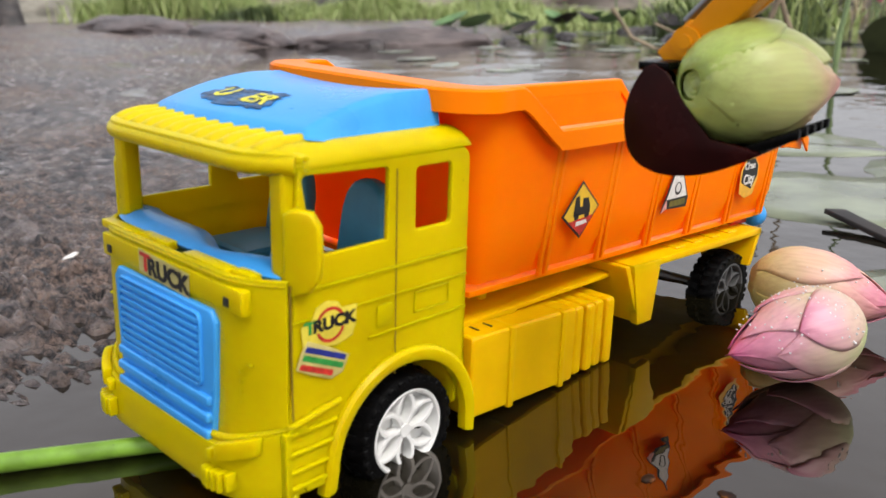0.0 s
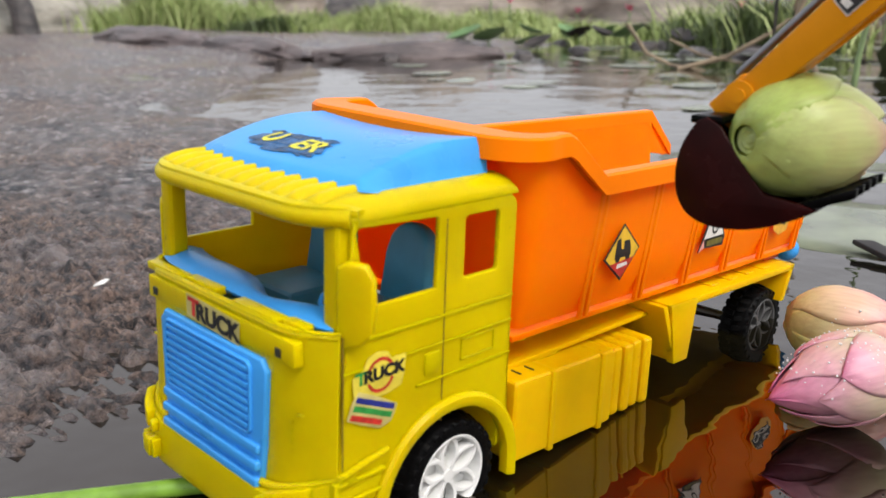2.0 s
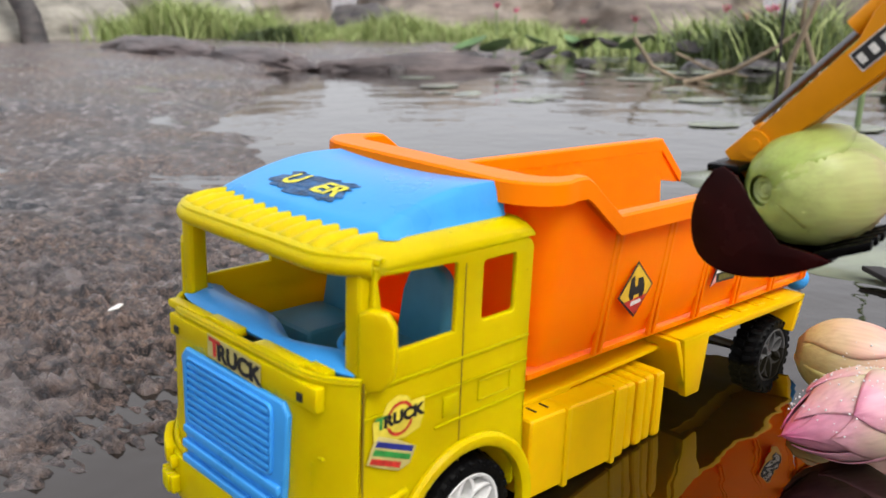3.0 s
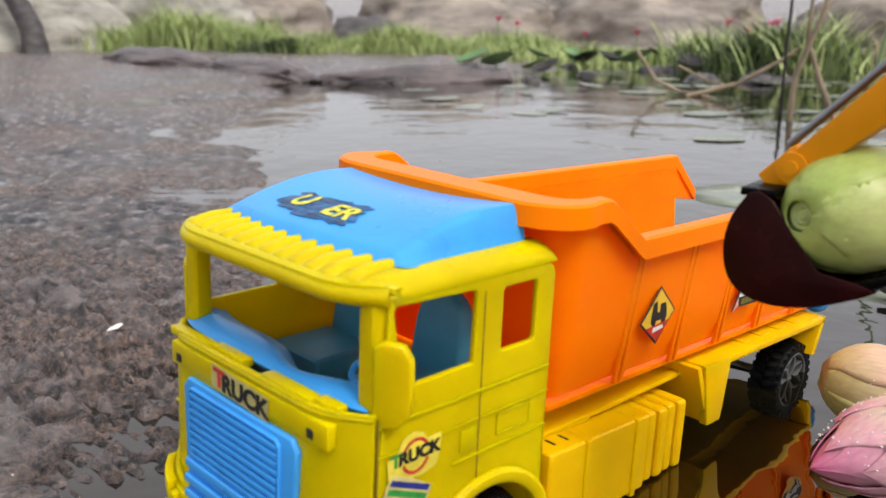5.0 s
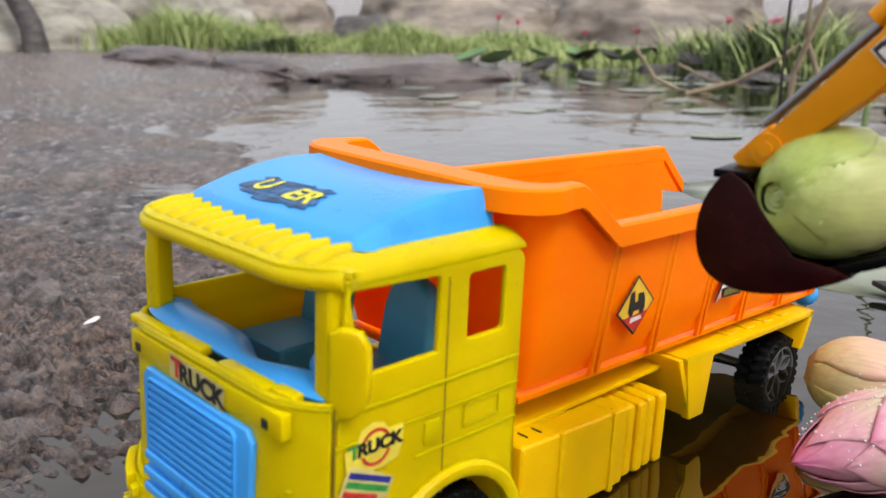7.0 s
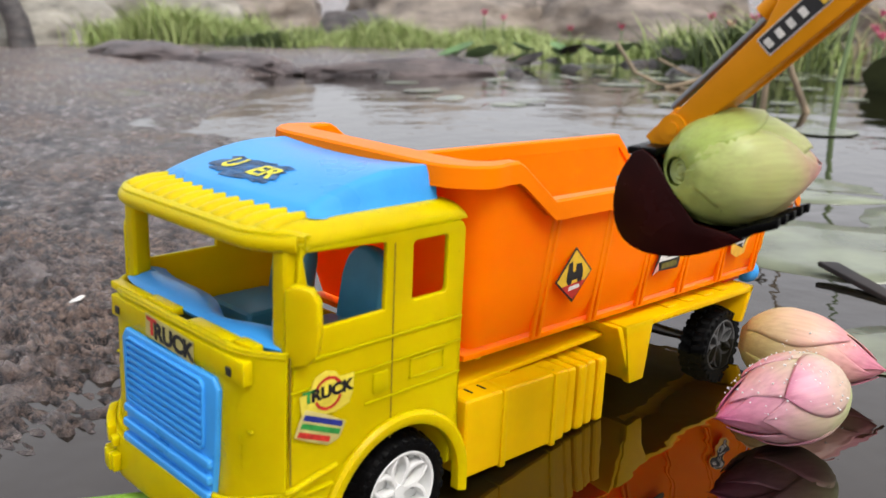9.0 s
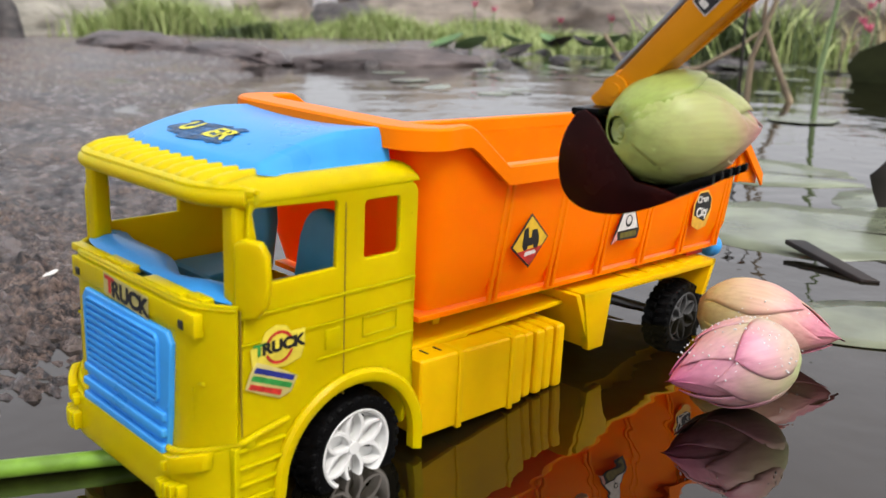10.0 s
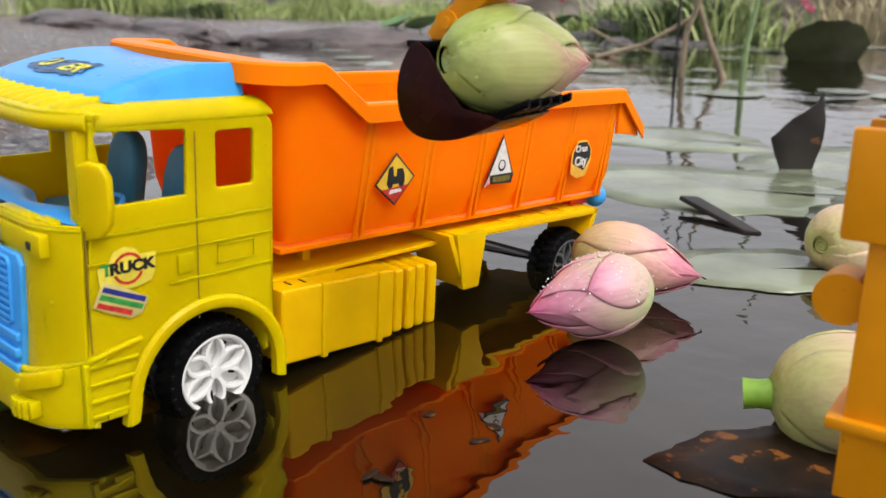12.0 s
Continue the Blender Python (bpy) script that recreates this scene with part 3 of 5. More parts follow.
# roof: visor with two lips, ribbed slope, rounded edge to the sides
bm = bmesh.new()


def visor_sheet(u, v):
    x = (u * 2 - 1) * 0.0736
    prof = [(0.0080, 0.1515), (0.0030, 0.1508), (0.0008, 0.1520), (0.0006, 0.1545), (0.0020, 0.1553), (0.0020, 0.1560), (0.0004, 0.1568), (0.0006, 0.1598), (0.0030, 0.1608), (0.0075, 0.1600)]
    i = v * (len(prof) - 1)
    k = min(int(i), len(prof) - 2)
    f = i - k
    dy, z = (prof[k][c] * (1 - f) + prof[k + 1][c] * f for c in (0, 1))
    k = max(0.0, (abs(x) - 0.0665) / 0.0071)
    return (x, front_y(x) * 1.15 + 0.0045 + dy * (1 - 0.5 * k) - 0.001 + 0.002 * k * k, 0.1558 + (z - 0.1558) * (1 - 0.35 * k ** 3))


grid(bm, 44, 19, visor_sheet)
part("sun_visor", thick(bm, 0.002), YELLOW, cab)
bm = bmesh.new()
xs = [(i / 20 - 1) * 0.0715 for i in range(41)]
tube(bm, [(x, front_y(x) * 1.15 + 0.0062, 0.1552) for x in xs], 0.0040, 12)
part("visor_lip", bm, YELLOW, cab, smooth=60)
bm = bmesh.new()


def roof_sheet(u, v):
    c = (u * 2 - 1)
    if abs(c) < 0.7:
        x, edge = c / 0.7 * 0.062, 0.0
    else:
        t = (abs(c) - 0.7) / 0.3 * math.pi / 2
        x, edge = math.copysign(0.062 + (HW + 0.0003 - 0.062) * math.sin(t), c), 1 - math.cos(t)
    y0 = front_y(x) * 1.15 + 0.0070
    y = y0 + (0.1185 - y0) * v
    z = 0.1625 - 0.0090 * edge
    s = max(0.0, 1 - (y - y0) / 0.016)
    z -= 0.0030 * s ** 2 * (1 - edge)
    s = max(0.0, (y - 0.1125) / 0.006)
    z -= 0.004 * s ** 2 * (1 - edge)
    return (x, y, z)


grid(bm, 120, 40, roof_sheet)
part("roof", thick(bm, 0.0025), YELLOW, cab)
for i in range(12):
    x = -0.0575 + 0.01045 * i
    bm = bmesh.new()
    y0 = min(front_y(x), 0.008) * 1.1 + 0.0075
    pts = [(-0.001, 0.0005), (0.0005, 0.0030), (0.005, 0.0050), (0.012, 0.0062), (0.038, 0.0064)]
    rings = []
    for dy, h in pts:
        rings.append([bm.verts.new((x + 0.0051 * math.cos(math.pi * k / 8), y0 + dy, 0.1588 + h * math.sin(math.pi * k / 8))) for k in range(9)])
    for p, q in zip(rings, rings[1:]):
        for k in range(8):
            bm.faces.new((p[k], p[k + 1], q[k + 1], q[k]))
    bm.faces.new(rings[0])
    part("roof_rib", bm, YELLOW, truck, smooth=60)
# back of the cab with its large opening, floor and inner wall
bm = plate([rounded(-HW + 0.003, 0.020, HW - 0.003, 0.160, 0.004), rounded(-HW + 0.009, 0.078, HW - 0.009, 0.150, 0.004)[::-1]], 0.002, 0.0004,
           frame3((0, 0.1165, 0), (1, 0, 0), (0, 0, 1)))
part("cab_back", bm, YELLOW, cab)
bm = bmesh.new()
box(bm, -HW + 0.003, HW - 0.003, 0.012, 0.1155, 0.060, 0.063)
part("cab_floor", bm, CHASSIS, cab)

# blue roof deflector
bm = bmesh.new()


def deflector_top(x, k):
    """Height of the deflector over its base at x from -1 to 1 across and k from 0 (front) to 1 (rear)."""
    top = 0.0030 + 0.0155 * math.sin(min(1.0, k / 0.80) * math.pi / 2) ** 0.9 + 0.0016 * (1 - x * x) * (1 - k) + 0.0050 * (x * x - 0.7) * k * k
    fall = 0.0
    if abs(x) > 0.86:
        fall = 0.5 - 0.5 * math.cos(math.pi * (abs(x) - 0.86) / 0.14)
    if k < 0.05:
        fall = max(fall, 1 - k / 0.05)
    base = 0.1630 - 0.0105 * k
    return base + (0.1620 + 0.9 * top - base) * (1 - fall ** 1.5)


def deflector(u, v):
    x = u * 2 - 1
    half = 0.0655
    y = 0.0245 + 0.0835 * v + 0.007 * x * x * (1 - v)
    return (x * half, y, deflector_top(x, v))


rows = grid(bm, 70, 46, deflector)
back_row = rows[-1]
low = [bm.verts.new((v.co.x, v.co.y + 0.001, 0.1520)) for v in back_row]
for i in range(len(back_row) - 1):
    bm.faces.new((back_row[i], back_row[i + 1], low[i + 1], low[i]))
defl = part("roof_deflector", bm, BLUE, truck, "glossy light blue plastic wind deflector", 50)


def drape(bm, lift):
    """Lays a flat shape, drawn in x and y, on the deflector."""
    bmesh.ops.triangulate(bm, faces=bm.faces[:])
    bmesh.ops.subdivide_edges(bm, edges=[e for e in bm.edges if e.calc_length() > 0.003], cuts=3)
    for v in bm.verts:
        x = v.co.x / 0.0655
        k = max(0.06, min(1.0, (v.co.y - 0.0245 - 0.007 * x * x) / (0.0835 - 0.007 * x * x)))
        v.co.z = deflector_top(x, k) + lift + 0.0006 * max(0, noise.noise((v.co.x * 300, v.co.y * 300, 0)))
    return bm


rnd = random.Random(4)
out = []
for i in range(44):
    a = 6.2832 * i / 44
    w = 1 + 0.2 * rnd.uniform(-1, 1)
    out.append((-0.004 + 0.027 * math.copysign(abs(math.cos(a)) ** 0.6, math.cos(a)) * w, 0.0460 + 0.0100 * math.copysign(abs(math.sin(a)) ** 0.7, math.sin(a)) * w))
part("sticker", drape(plate([out], 0.0, 0.0, Matrix.Identity(4)), 0.0005), TORN, defl, "torn dark blue roof sticker")
part("lettering", drape(lettering("U", 0.0150, pose(-0.020, 0.0465, 0), 0.0, 0.2, 1.1, 0.0005), 0.0009), INK_Y, defl)
part("lettering", drape(lettering("ER", 0.0150, pose(0.009, 0.0450, 0), 0.0, 0.2, 1.1, 0.0005), 0.0009), INK_Y, defl)

# blue grille
grille = new("grille")
grille.parent = truck
GP = frame3((0, -0.0010, 0.062), (1, 0, 0), (0, 0.022, 1))
prof = [(-0.0395, -0.0310), (0.0395, -0.0310), (0.0425, -0.0080), (0.0440, 0.020), (0.0445, 0.0255), (0.0405, 0.0305), (-0.0405, 0.0305), (-0.0445, 0.0255), (-0.0440, 0.020), (-0.0425, -0.0080)]
part("grille_panel", plate([prof], 0.0065, 0.0012, GP), BLUE, grille)
bm = bmesh.new()
ring = rounded(-0.0385, -0.0065, 0.0345, 0.0275, 0.004)
ring2 = rounded(-0.0370, -0.0050, 0.0330, 0.0260, 0.003)
part("grille_rim", plate([ring, ring2[::-1]], 0.0022, 0.0006, GP @ pose(0, 0, 0.0036)), BLUE, grille)
for i in range(8):
    bm = bmesh.new()
    z = -0.0025 + i * 0.00375
    box(bm, -0.0365, 0.0325, z - 0.0012, z + 0.0012, 0.002, 0.0049, 0.0008, 2, GP)
    part("slat", bm, BLUE, grille)
for i, z in enumerate((-0.0108, -0.0185, -0.0265)):
    bm = bmesh.new()
    box(bm, -0.0405, 0.0405, z - 0.0023, z + 0.0023, 0.002, 0.0054 + 0.0006 * (i > 0), 0.0016, 3, GP)
    part("slat", bm, BLUE, grille)

# front badge strip and sticker
bm = bmesh.new()
box(bm, -0.058, 0.062, -0.0018, 0.003, 0.0945, 0.1055, 0.001)
part("badge_strip", bm, YELLOW, cab)
for s in (-1, 1):
    bm = bmesh.new()
    box(bm, s * 0.051 - 0.002, s * 0.051 + 0.002, -0.0024, 0.001, 0.0965, 0.1005, 0.0003, 1)
    part("slot", bm, INK_K, cab, "small dark slot")
FR = frame3((0.001, -0.0022, 0.0990), (1, 0, -0.03), (0, 0, 1))
st = part("sticker", plate([[(-0.022, -0.0052), (0.0215, -0.0058), (0.0222, 0.0052), (0.004, 0.0056), (-0.0218, 0.0062)]], 0.0002, 0.0, FR), PAPER, truck, "cream paper sticker reading TRUCK")
part("lettering", lettering("T", 0.0115, FR @ pose(-0.0155, 0.0002, 0.0003), bold=0.0004, wide=1.3), INK_R, st)
part("lettering", lettering("RUCK", 0.0115, FR @ pose(0.0042, -0.0006, 0.0003), bold=0.0005, wide=1.15), INK_K, st)

# door stickers
DS = frame3((HW + 0.0010, 0.0325, 0.0865), (0, 1, 0), (0, 0, 1)) @ Matrix.Scale(0.80, 4)
st = part("sticker", plate([[(-0.017, -0.008), (-0.010, -0.0115), (0.006, -0.0125), (0.016, -0.010), (0.0185, -0.003), (0.0190, 0.0075), (0.009, 0.0075), (0.006, 0.0115), (-0.001, 0.0135), (-0.008, 0.0110), (-0.011, 0.005), (-0.018, 0.0025)]],
                            0.0003, 0.0001, DS), material("worn_yellow_paper", (0.75, 0.62, 0.06), 0.35, vary=0.1, scale=150), truck, "worn round sticker reading TRUCK")
big = arc(0, 0, 0.0098, 20, 160, 14) + arc(0, 0, 0.0080, 160, 20, 14)
part("ring", plate([big], 0.0001, 0.0, DS @ pose(0.001, 0.000, 0.0003)), INK_R, st)
part("ring", plate([[(-x, -y) for x, y in big]], 0.0001, 0.0, DS @ pose(0.001, 0.000, 0.0003)), INK_R, st)
part("lettering", lettering("T", 0.0095, DS @ pose(-0.0125, 0.0008, 0.0004), bold=0.0003, wide=1.3), INK_G, st)
part("lettering", lettering("RUCK", 0.0092, DS @ pose(0.0035, 0.0008, 0.0004), bold=0.0005, wide=1.15), INK_K, st)
DS2 = DS @ pose(-0.0045, -0.0190, 0.0001, 0, 0, -24)
st = part("sticker", plate([[(-0.0155, -0.0075), (-0.005, -0.0085), (0.010, -0.0088), (0.0165, -0.004), (0.0172, 0.0060), (0.002, 0.0078), (-0.0142, 0.0085), (-0.0158, 0.002)]], 0.0003, 0.0001, DS2), PAPER, truck,
          "torn sticker with navy, green and red stripes")
for z, ink in ((0.0042, INK_B), (-0.0004, INK_G), (-0.0054, INK_R)):
    part("stripe", plate([[(-0.0140, z - 0.0016), (0.0150 if ink != INK_R else 0.0095, z - 0.0016), (0.0150 if ink != INK_R else 0.0095, z + 0.0016), (-0.0135, z + 0.0016)]], 0.0001, 0.0, DS2 @ pose(0, 0, 0.0003)), ink, st)

# cab inside: dashboard, seats, steering wheel
bm = bmesh.new()


def dash(u, v):
    x = (u * 2 - 1) * (HW - 0.005)
    dip = math.exp(-((x - 0.018) / 0.020) ** 2)
    y = 0.008 + front_y(x) * 0.5 + 0.026 * v * (1 - 0.45 * dip)
    z = 0.1095 + 0.0035 * math.sin(min(1, v * 1.2) * 3.1) - 0.004 * dip * v
    if v > 0.92:
        z -= 0.022
    return (x, y, z)


grid(bm, 50, 14, dash)
part("dashboard", thick(bm, 0.002), BLUE, truck, "light blue cracked dashboard")


def seat(x):
    s = new("seat")
    s.parent = truck
    bm = bmesh.new()
    box(bm, x - 0.020, x + 0.020, 0.052, 0.090, 0.075, 0.094, 0.004, 3)
    part("seat_base", bm, SEAT, s)
    out = [(-0.0165, 0), (0.0165, 0), (0.0160, 0.026)] + arc(0, 0.028, 0.0150, 8, 172, 14) + [(-0.0160, 0.026)]
    part("backrest", plate([out], 0.010, 0.003, frame3((x, 0.092, 0.090), (1, 0, 0), (0, 0.16, 1))), SEAT, s)


seat(0.026)
seat(-0.036)
bm = bmesh.new()
pts = [(0.034 + 0.010 * math.cos(6.2832 * k / 20), 0.044 + 0.0085 * math.sin(6.2832 * k / 20), 0.1075 + 0.004 * math.sin(6.2832 * k / 20)) for k in range(21)]
tube(bm, pts, 0.0014, 8)
rod(bm, (0.025, 0.044, 0.1075), (0.043, 0.044, 0.1075), 0.001)
rod(bm, (0.034, 0.044, 0.107), (0.034, 0.034, 0.098), 0.0016)
part("steering_wheel", bm, BLUE, truck)


# wheels
def wheel(rim_mat):
    """One wheel about the x axis, outer side to +x."""
    w = new("wheel")
    w.parent = truck
    bm = bmesh.new()
    R = 0.0315
    lathe(bm, [(0.0085, 0.0215), (0.0105, 0.0225), (0.0110, 0.0255), (0.0095, 0.0290), (0.0075, 0.0300), (-0.0075, 0.0300), (-0.0095, 0.0290), (-0.0110, 0.0255), (-0.0105, 0.0205)], 48)
    tyre = part("tyre", bm, RUBBER, w, smooth=40)
    bm = bmesh.new()
    for k in range(26):
        for s in (1, -1):
            a = 6.28318 * (k + (0.5 if s < 0 else 0)) / 26
            t = bmesh.new()
            box(t, 0.0005, 0.0110, -0.0022, 0.0022, 0.0285, R, 0.0005, 1)
            for v in t.verts:
                v.co.y += 0.16 * v.co.x
                if v.co.x > 0.009:
                    v.co.z -= 0.0026
                v.co.x *= s
            absorb(bm, t, pose(0, 0, 0, math.degrees(a), 0, 0))
    tagged(part("tread", bm, RUBBER, w, smooth=40), kind="stuff")
    bm = bmesh.new()
    lathe(bm, [(-0.004, 0.0195), (0.0088, 0.0198), (0.0100, 0.0205), (0.0104, 0.0215), (0.0098, 0.0222), (0.0085, 0.0222), (-0.009, 0.0215)], 48)
    rod(bm, (0.002, 0, 0), (0.0082, 0, 0), 0.0042, 0.0034, 16)
    for k in range(6):
        for da in (-1, 1):
            t = bmesh.new()
            box(t, 0.0030, 0.0090, -0.0012, 0.0012, 0.0030, 0.0202, 0.0008, 2)
            long_edges = [e for e in t.edges if e.calc_length() > 0.012]
            bmesh.ops.subdivide_edges(t, edges=long_edges, cuts=7)
            for v in t.verts:
                v.co.y += da * (0.0009 + 0.0042 * math.sin(math.pi * min(1.0, max(0.0, v.co.z - 0.003) / 0.0172)) ** 0.8)
                v.co.x -= 0.0016 * (1 - v.co.z / 0.02)
            absorb(bm, t, pose(0, 0, 0, 60 * k, 0, 0))
    rim = part("rim", bm, rim_mat, w)
    bm = bmesh.new()
    lathe(bm, [(0.0022, 0.0196), (0.0012, 0.0150), (0.0012, 0.0001)], 40)
    part("dish", bm, rim_mat, w)
    for k in range(5):
        bm = bmesh.new()
        box(bm, 0.0010, 0.0024, -0.0016, 0.0016, 0.0130, 0.0172, 0.0004, 1)
        hole = part("slot", bm, RUBBER, rim, "dark slot in the dish")
        hole.matrix_local = pose(0, 0, 0, 72 * k + 36, 0, 0)
    return w


w0 = wheel(WHITE)
w0.matrix_local = pose(0.0600, 0.0840, 0.0160)
w1 = wheel(material("dull_grey_plastic", (0.10, 0.10, 0.10), 0.45))
w1.matrix_local = pose(0.0570, 0.4260, 0.0085)
for w, m in ((w0, pose(-0.0600, 0.0840, 0.0160, 0, 0, 180)), (w1, pose(-0.0570, 0.4260, 0.0085, 0, 0, 180))):
    copy_thing(w, m)


# ---- tipper body and chassis, sagging a little towards the rear ----
def bed(x, y, z):
    return Vector((x, y, z - 0.015 * x - 0.010 * y + 0.0058))


def sag(bm):
    for v in bm.verts:
        v.co = bed(*v.co)
    return bm


tipper = new("tipper_body")
tipper.parent = truck
BW, YF, YR, RC = 0.0735, 0.1235, 0.4700, 0.016


def plan(s):
    """Point of the tipper's wall line at s from 0 (rear, +x) round the front to 1 (rear, -x), and its outward normal."""
    straight, quarter, front = YR - YF - RC, RC * math.pi / 2, 2 * (BW - RC)
    total = 2 * straight + 2 * quarter + front
    d = s * total
    if d < straight:
        return Vector((BW, YR - d)), Vector((1, 0))
    d -= straight
    if d < quarter:
        a = d / RC
        n = Vector((math.cos(a), -math.sin(a)))
        return Vector((BW - RC, YF + RC)) + RC * n, n
    d -= quarter
    if d < front:
        return Vector((BW - RC - d, YF)), Vector((0, -1))
    d -= front
    if d < quarter:
        a = d / RC
        n = Vector((-math.sin(a), -math.cos(a)))
        return Vector((-(BW - RC), YF + RC)) + RC * n, n
    d -= quarter
    return Vector((-BW, YF + RC + d)), Vector((-1, 0))


def top_z(y, x=0.0):
    if y < 0.150:
        return 0.1665
    if y < 0.181:
        return 0.1665 - 0.0230 * (y - 0.150) / 0.031
    return 0.1435


NS = 180
samples = sorted(set([i / NS for i in range(NS + 1)]))
bm = bmesh.new()
rows = []
for s in samples:
    p, n = plan(s)
    zt = top_z(p.y) + 0.002
    zb = 0.0765 - 0.022 * (p.y - 0.13)
    ring = []
    for k in range(7):
        f = k / 6
        inset = 0.006 * (1 - f) ** 1.5 + (0.004 if k == 0 else 0)
        q = p - n * inset
        ring.append(bm.verts.new((q.x, q.y, zb + (zt - zb) * f - (0.0 if k else 0.002))))
    rows.append(ring)
for a, b in zip(rows, rows[1:]):
    for k in range(6):
        bm.faces.new((a[k], b[k], b[k + 1], a[k + 1]))
thick(bm, 0.0022)
part("wall", sag(bm), ORANGE, tipper)
bm = bmesh.new()
box(bm, -BW + 0.008, BW - 0.008, YF + 0.006, YR, 0.0660, 0.0690)
for v in bm.verts:
    v.co.z -= 0.02 * (v.co.y - 0.30)
part("bed_floor", sag(bm), ORANGE, tipper)
# rim flange swept round the top
bm = bmesh.new()
rows = []
path = [(plan(s)[0], plan(s)[1], None) for s in samples]
path = [(Vector((BW, 0.506)), Vector((1, 0)), 0.112)] + [(Vector((BW, 0.470)), Vector((1, 0)), 0.1430)] + path + [(Vector((-BW, 0.470)), Vector((-1, 0)), 0.1430), (Vector((-BW, 0.506)), Vector((-1, 0)), 0.112)]
for i, (p, n, z) in enumerate(path):
    zt = top_z(p.y) if z is None else z
    grow = 0.0
    if n.y < -0.05:
        grow = 0.013 * (-n.y)
    ring = []
    for off, dz in ((-0.0024, 0.0), (-0.0024, 0.0088), (-0.0012, 0.0098), (0.0052 + grow, 0.0098), (0.0066 + grow, 0.0086), (0.0070 + grow, -0.0012), (0.0054 + grow, -0.0016), (0.0048 + grow, 0.0064), (0.0004, 0.0066), (0.0004, 0.0)):
        q = p + n * off
        ring.append(bm.verts.new((q.x, q.y, zt + dz)))
    rows.append(ring)
for a, b in zip(rows, rows[1:]):
    for k in range(10):
        j = (k + 1) % 10
        bm.faces.new((a[k], b[k], b[j], a[j]))
bm.faces.new(rows[0])
bm.faces.new(rows[-1][::-1])
part("rim_flange", sag(bm), ORANGE_THIN, tipper, smooth=30)
# gussets and paired ribs on the side walls
for sign in (1, -1):
    for y in (0.189, 0.244, 0.297, 0.350, 0.406, 0.462):
        bm = bmesh.new()
        for dy in (0.0, 0.0055):
            a, b = sorted((sign * (BW - 0.0015), sign * (BW + 0.0011)))
            t = bmesh.new()
            box(t, a, b, y + dy - 0.0015, y + dy + 0.0015, 0.0725, 0.1500, 0.0009, 2)
            for v in t.verts:
                f = (v.co.z - 0.0725) / 0.0775
                v.co.y -= 0.006 * (1 - f)
                v.co.x -= sign * 0.0055 * max(0.0, 1 - f) ** 1.5
                v.co.z -= 0.022 * (y - 0.13) * (1 - f)
            absorb(bm, t)
        part("rib", sag(bm), ORANGE_THIN, tipper)
for sign in (1, -1):
    bm = plate([[(0, 0), (0.034, -0.030), (0.034, -0.038), (0.006, -0.034), (0, -0.034)]], 0.003, 0.0006, frame3((sign * (BW + 0.001), 0.4695, 0.1500), (0, 1, 0), (0, 0, 1)))
    part("tail_wing", sag(bm), ORANGE_THIN, tipper)

# stickers on the tipper
TS = lambda y, z: frame3(bed(BW + 0.0004, y, z), (0.0, 1, -0.010), (0, 0, 1))
m = TS(0.2105, 0.1055)
st = part("sticker", plate([[(0, -0.0165), (0.0175, 0.0005), (0.0005, 0.0165), (-0.0175, -0.002)]], 0.0003, 0.0001, m), INK_K, truck, "black-edged yellow and red diamond sticker with a dump truck sign")
part("field", plate([[(0, -0.0148), (0.0158, 0.0005), (0.0005, 0.0148), (-0.0158, -0.002)]], 0.0001, 0, m @ pose(0, 0, 0.0003)), PAPER_Y, st)
part("field", plate([[(0, -0.0146), (0.0114, -0.0040), (-0.0120, -0.0056)]], 0.0001, 0, m @ pose(0, 0, 0.0005)), INK_R, st)
bm = plate([[(-0.0075, -0.003), (-0.006, 0.0075), (-0.0025, 0.0085), (-0.0015, 0.002), (0.001, 0.002), (0.0012, 0.0065), (0.006, 0.0065), (0.008, 0.002), (0.008, -0.0025)]], 0.0001, 0, m @ pose(0, 0, 0.0005))
for cx in (-0.0045, 0.0052):
    absorb(bm, plate([arc(cx, -0.0032, 0.0022, 0, 345, 12)], 0.0001, 0, m @ pose(0, 0, 0.0005)))
part("pictogram", bm, INK_K, st)
bm = plate([[(-0.0055, -0.0088), (0.0055, -0.0078), (0.0045, -0.0058), (-0.0048, -0.0062)]], 0.0001, 0, m @ pose(0, 0, 0.0007))
part("printed_bar", bm, INK_W, st)
m = TS(0.3165, 0.1085)
st = part("sticker", plate([[(-0.0190, -0.0185), (-0.0155, -0.0165), (0.0130, -0.0180), (0.0150, -0.012), (0.0010, 0.0175)]], 0.0003, 0.0001, m), INK_K, truck, "peeling triangular warning sticker on the orange wall")
part("field", plate([[(-0.0125, -0.0105), (0.0125, -0.0105), (0.0010, 0.0150)]], 0.0001, 0, m @ pose(0, 0, 0.0003)), INK_W, st)
part("field", plate([[(-0.0188, -0.0184), (-0.0130, -0.0105), (-0.0118, -0.0160)]], 0.0001, 0, m @ pose(0, 0, 0.0004)), INK_P, st)
part("pictogram", plate([arc(0.0006, -0.0045, 0.0042, 0, 345, 14), arc(0.0006, -0.0040, 0.0030, 345, 0, 14)], 0.0001, 0, m @ pose(0, 0, 0.0005)), INK_K, st)
part("printed_bar", plate([[(-0.009, -0.0155), (0.0105, -0.0160), (0.0105, -0.0120), (-0.009, -0.0118)]], 0.0001, 0, m @ pose(0, 0, 0.0005)), INK_O, st)
m = TS(0.4205, 0.1005)
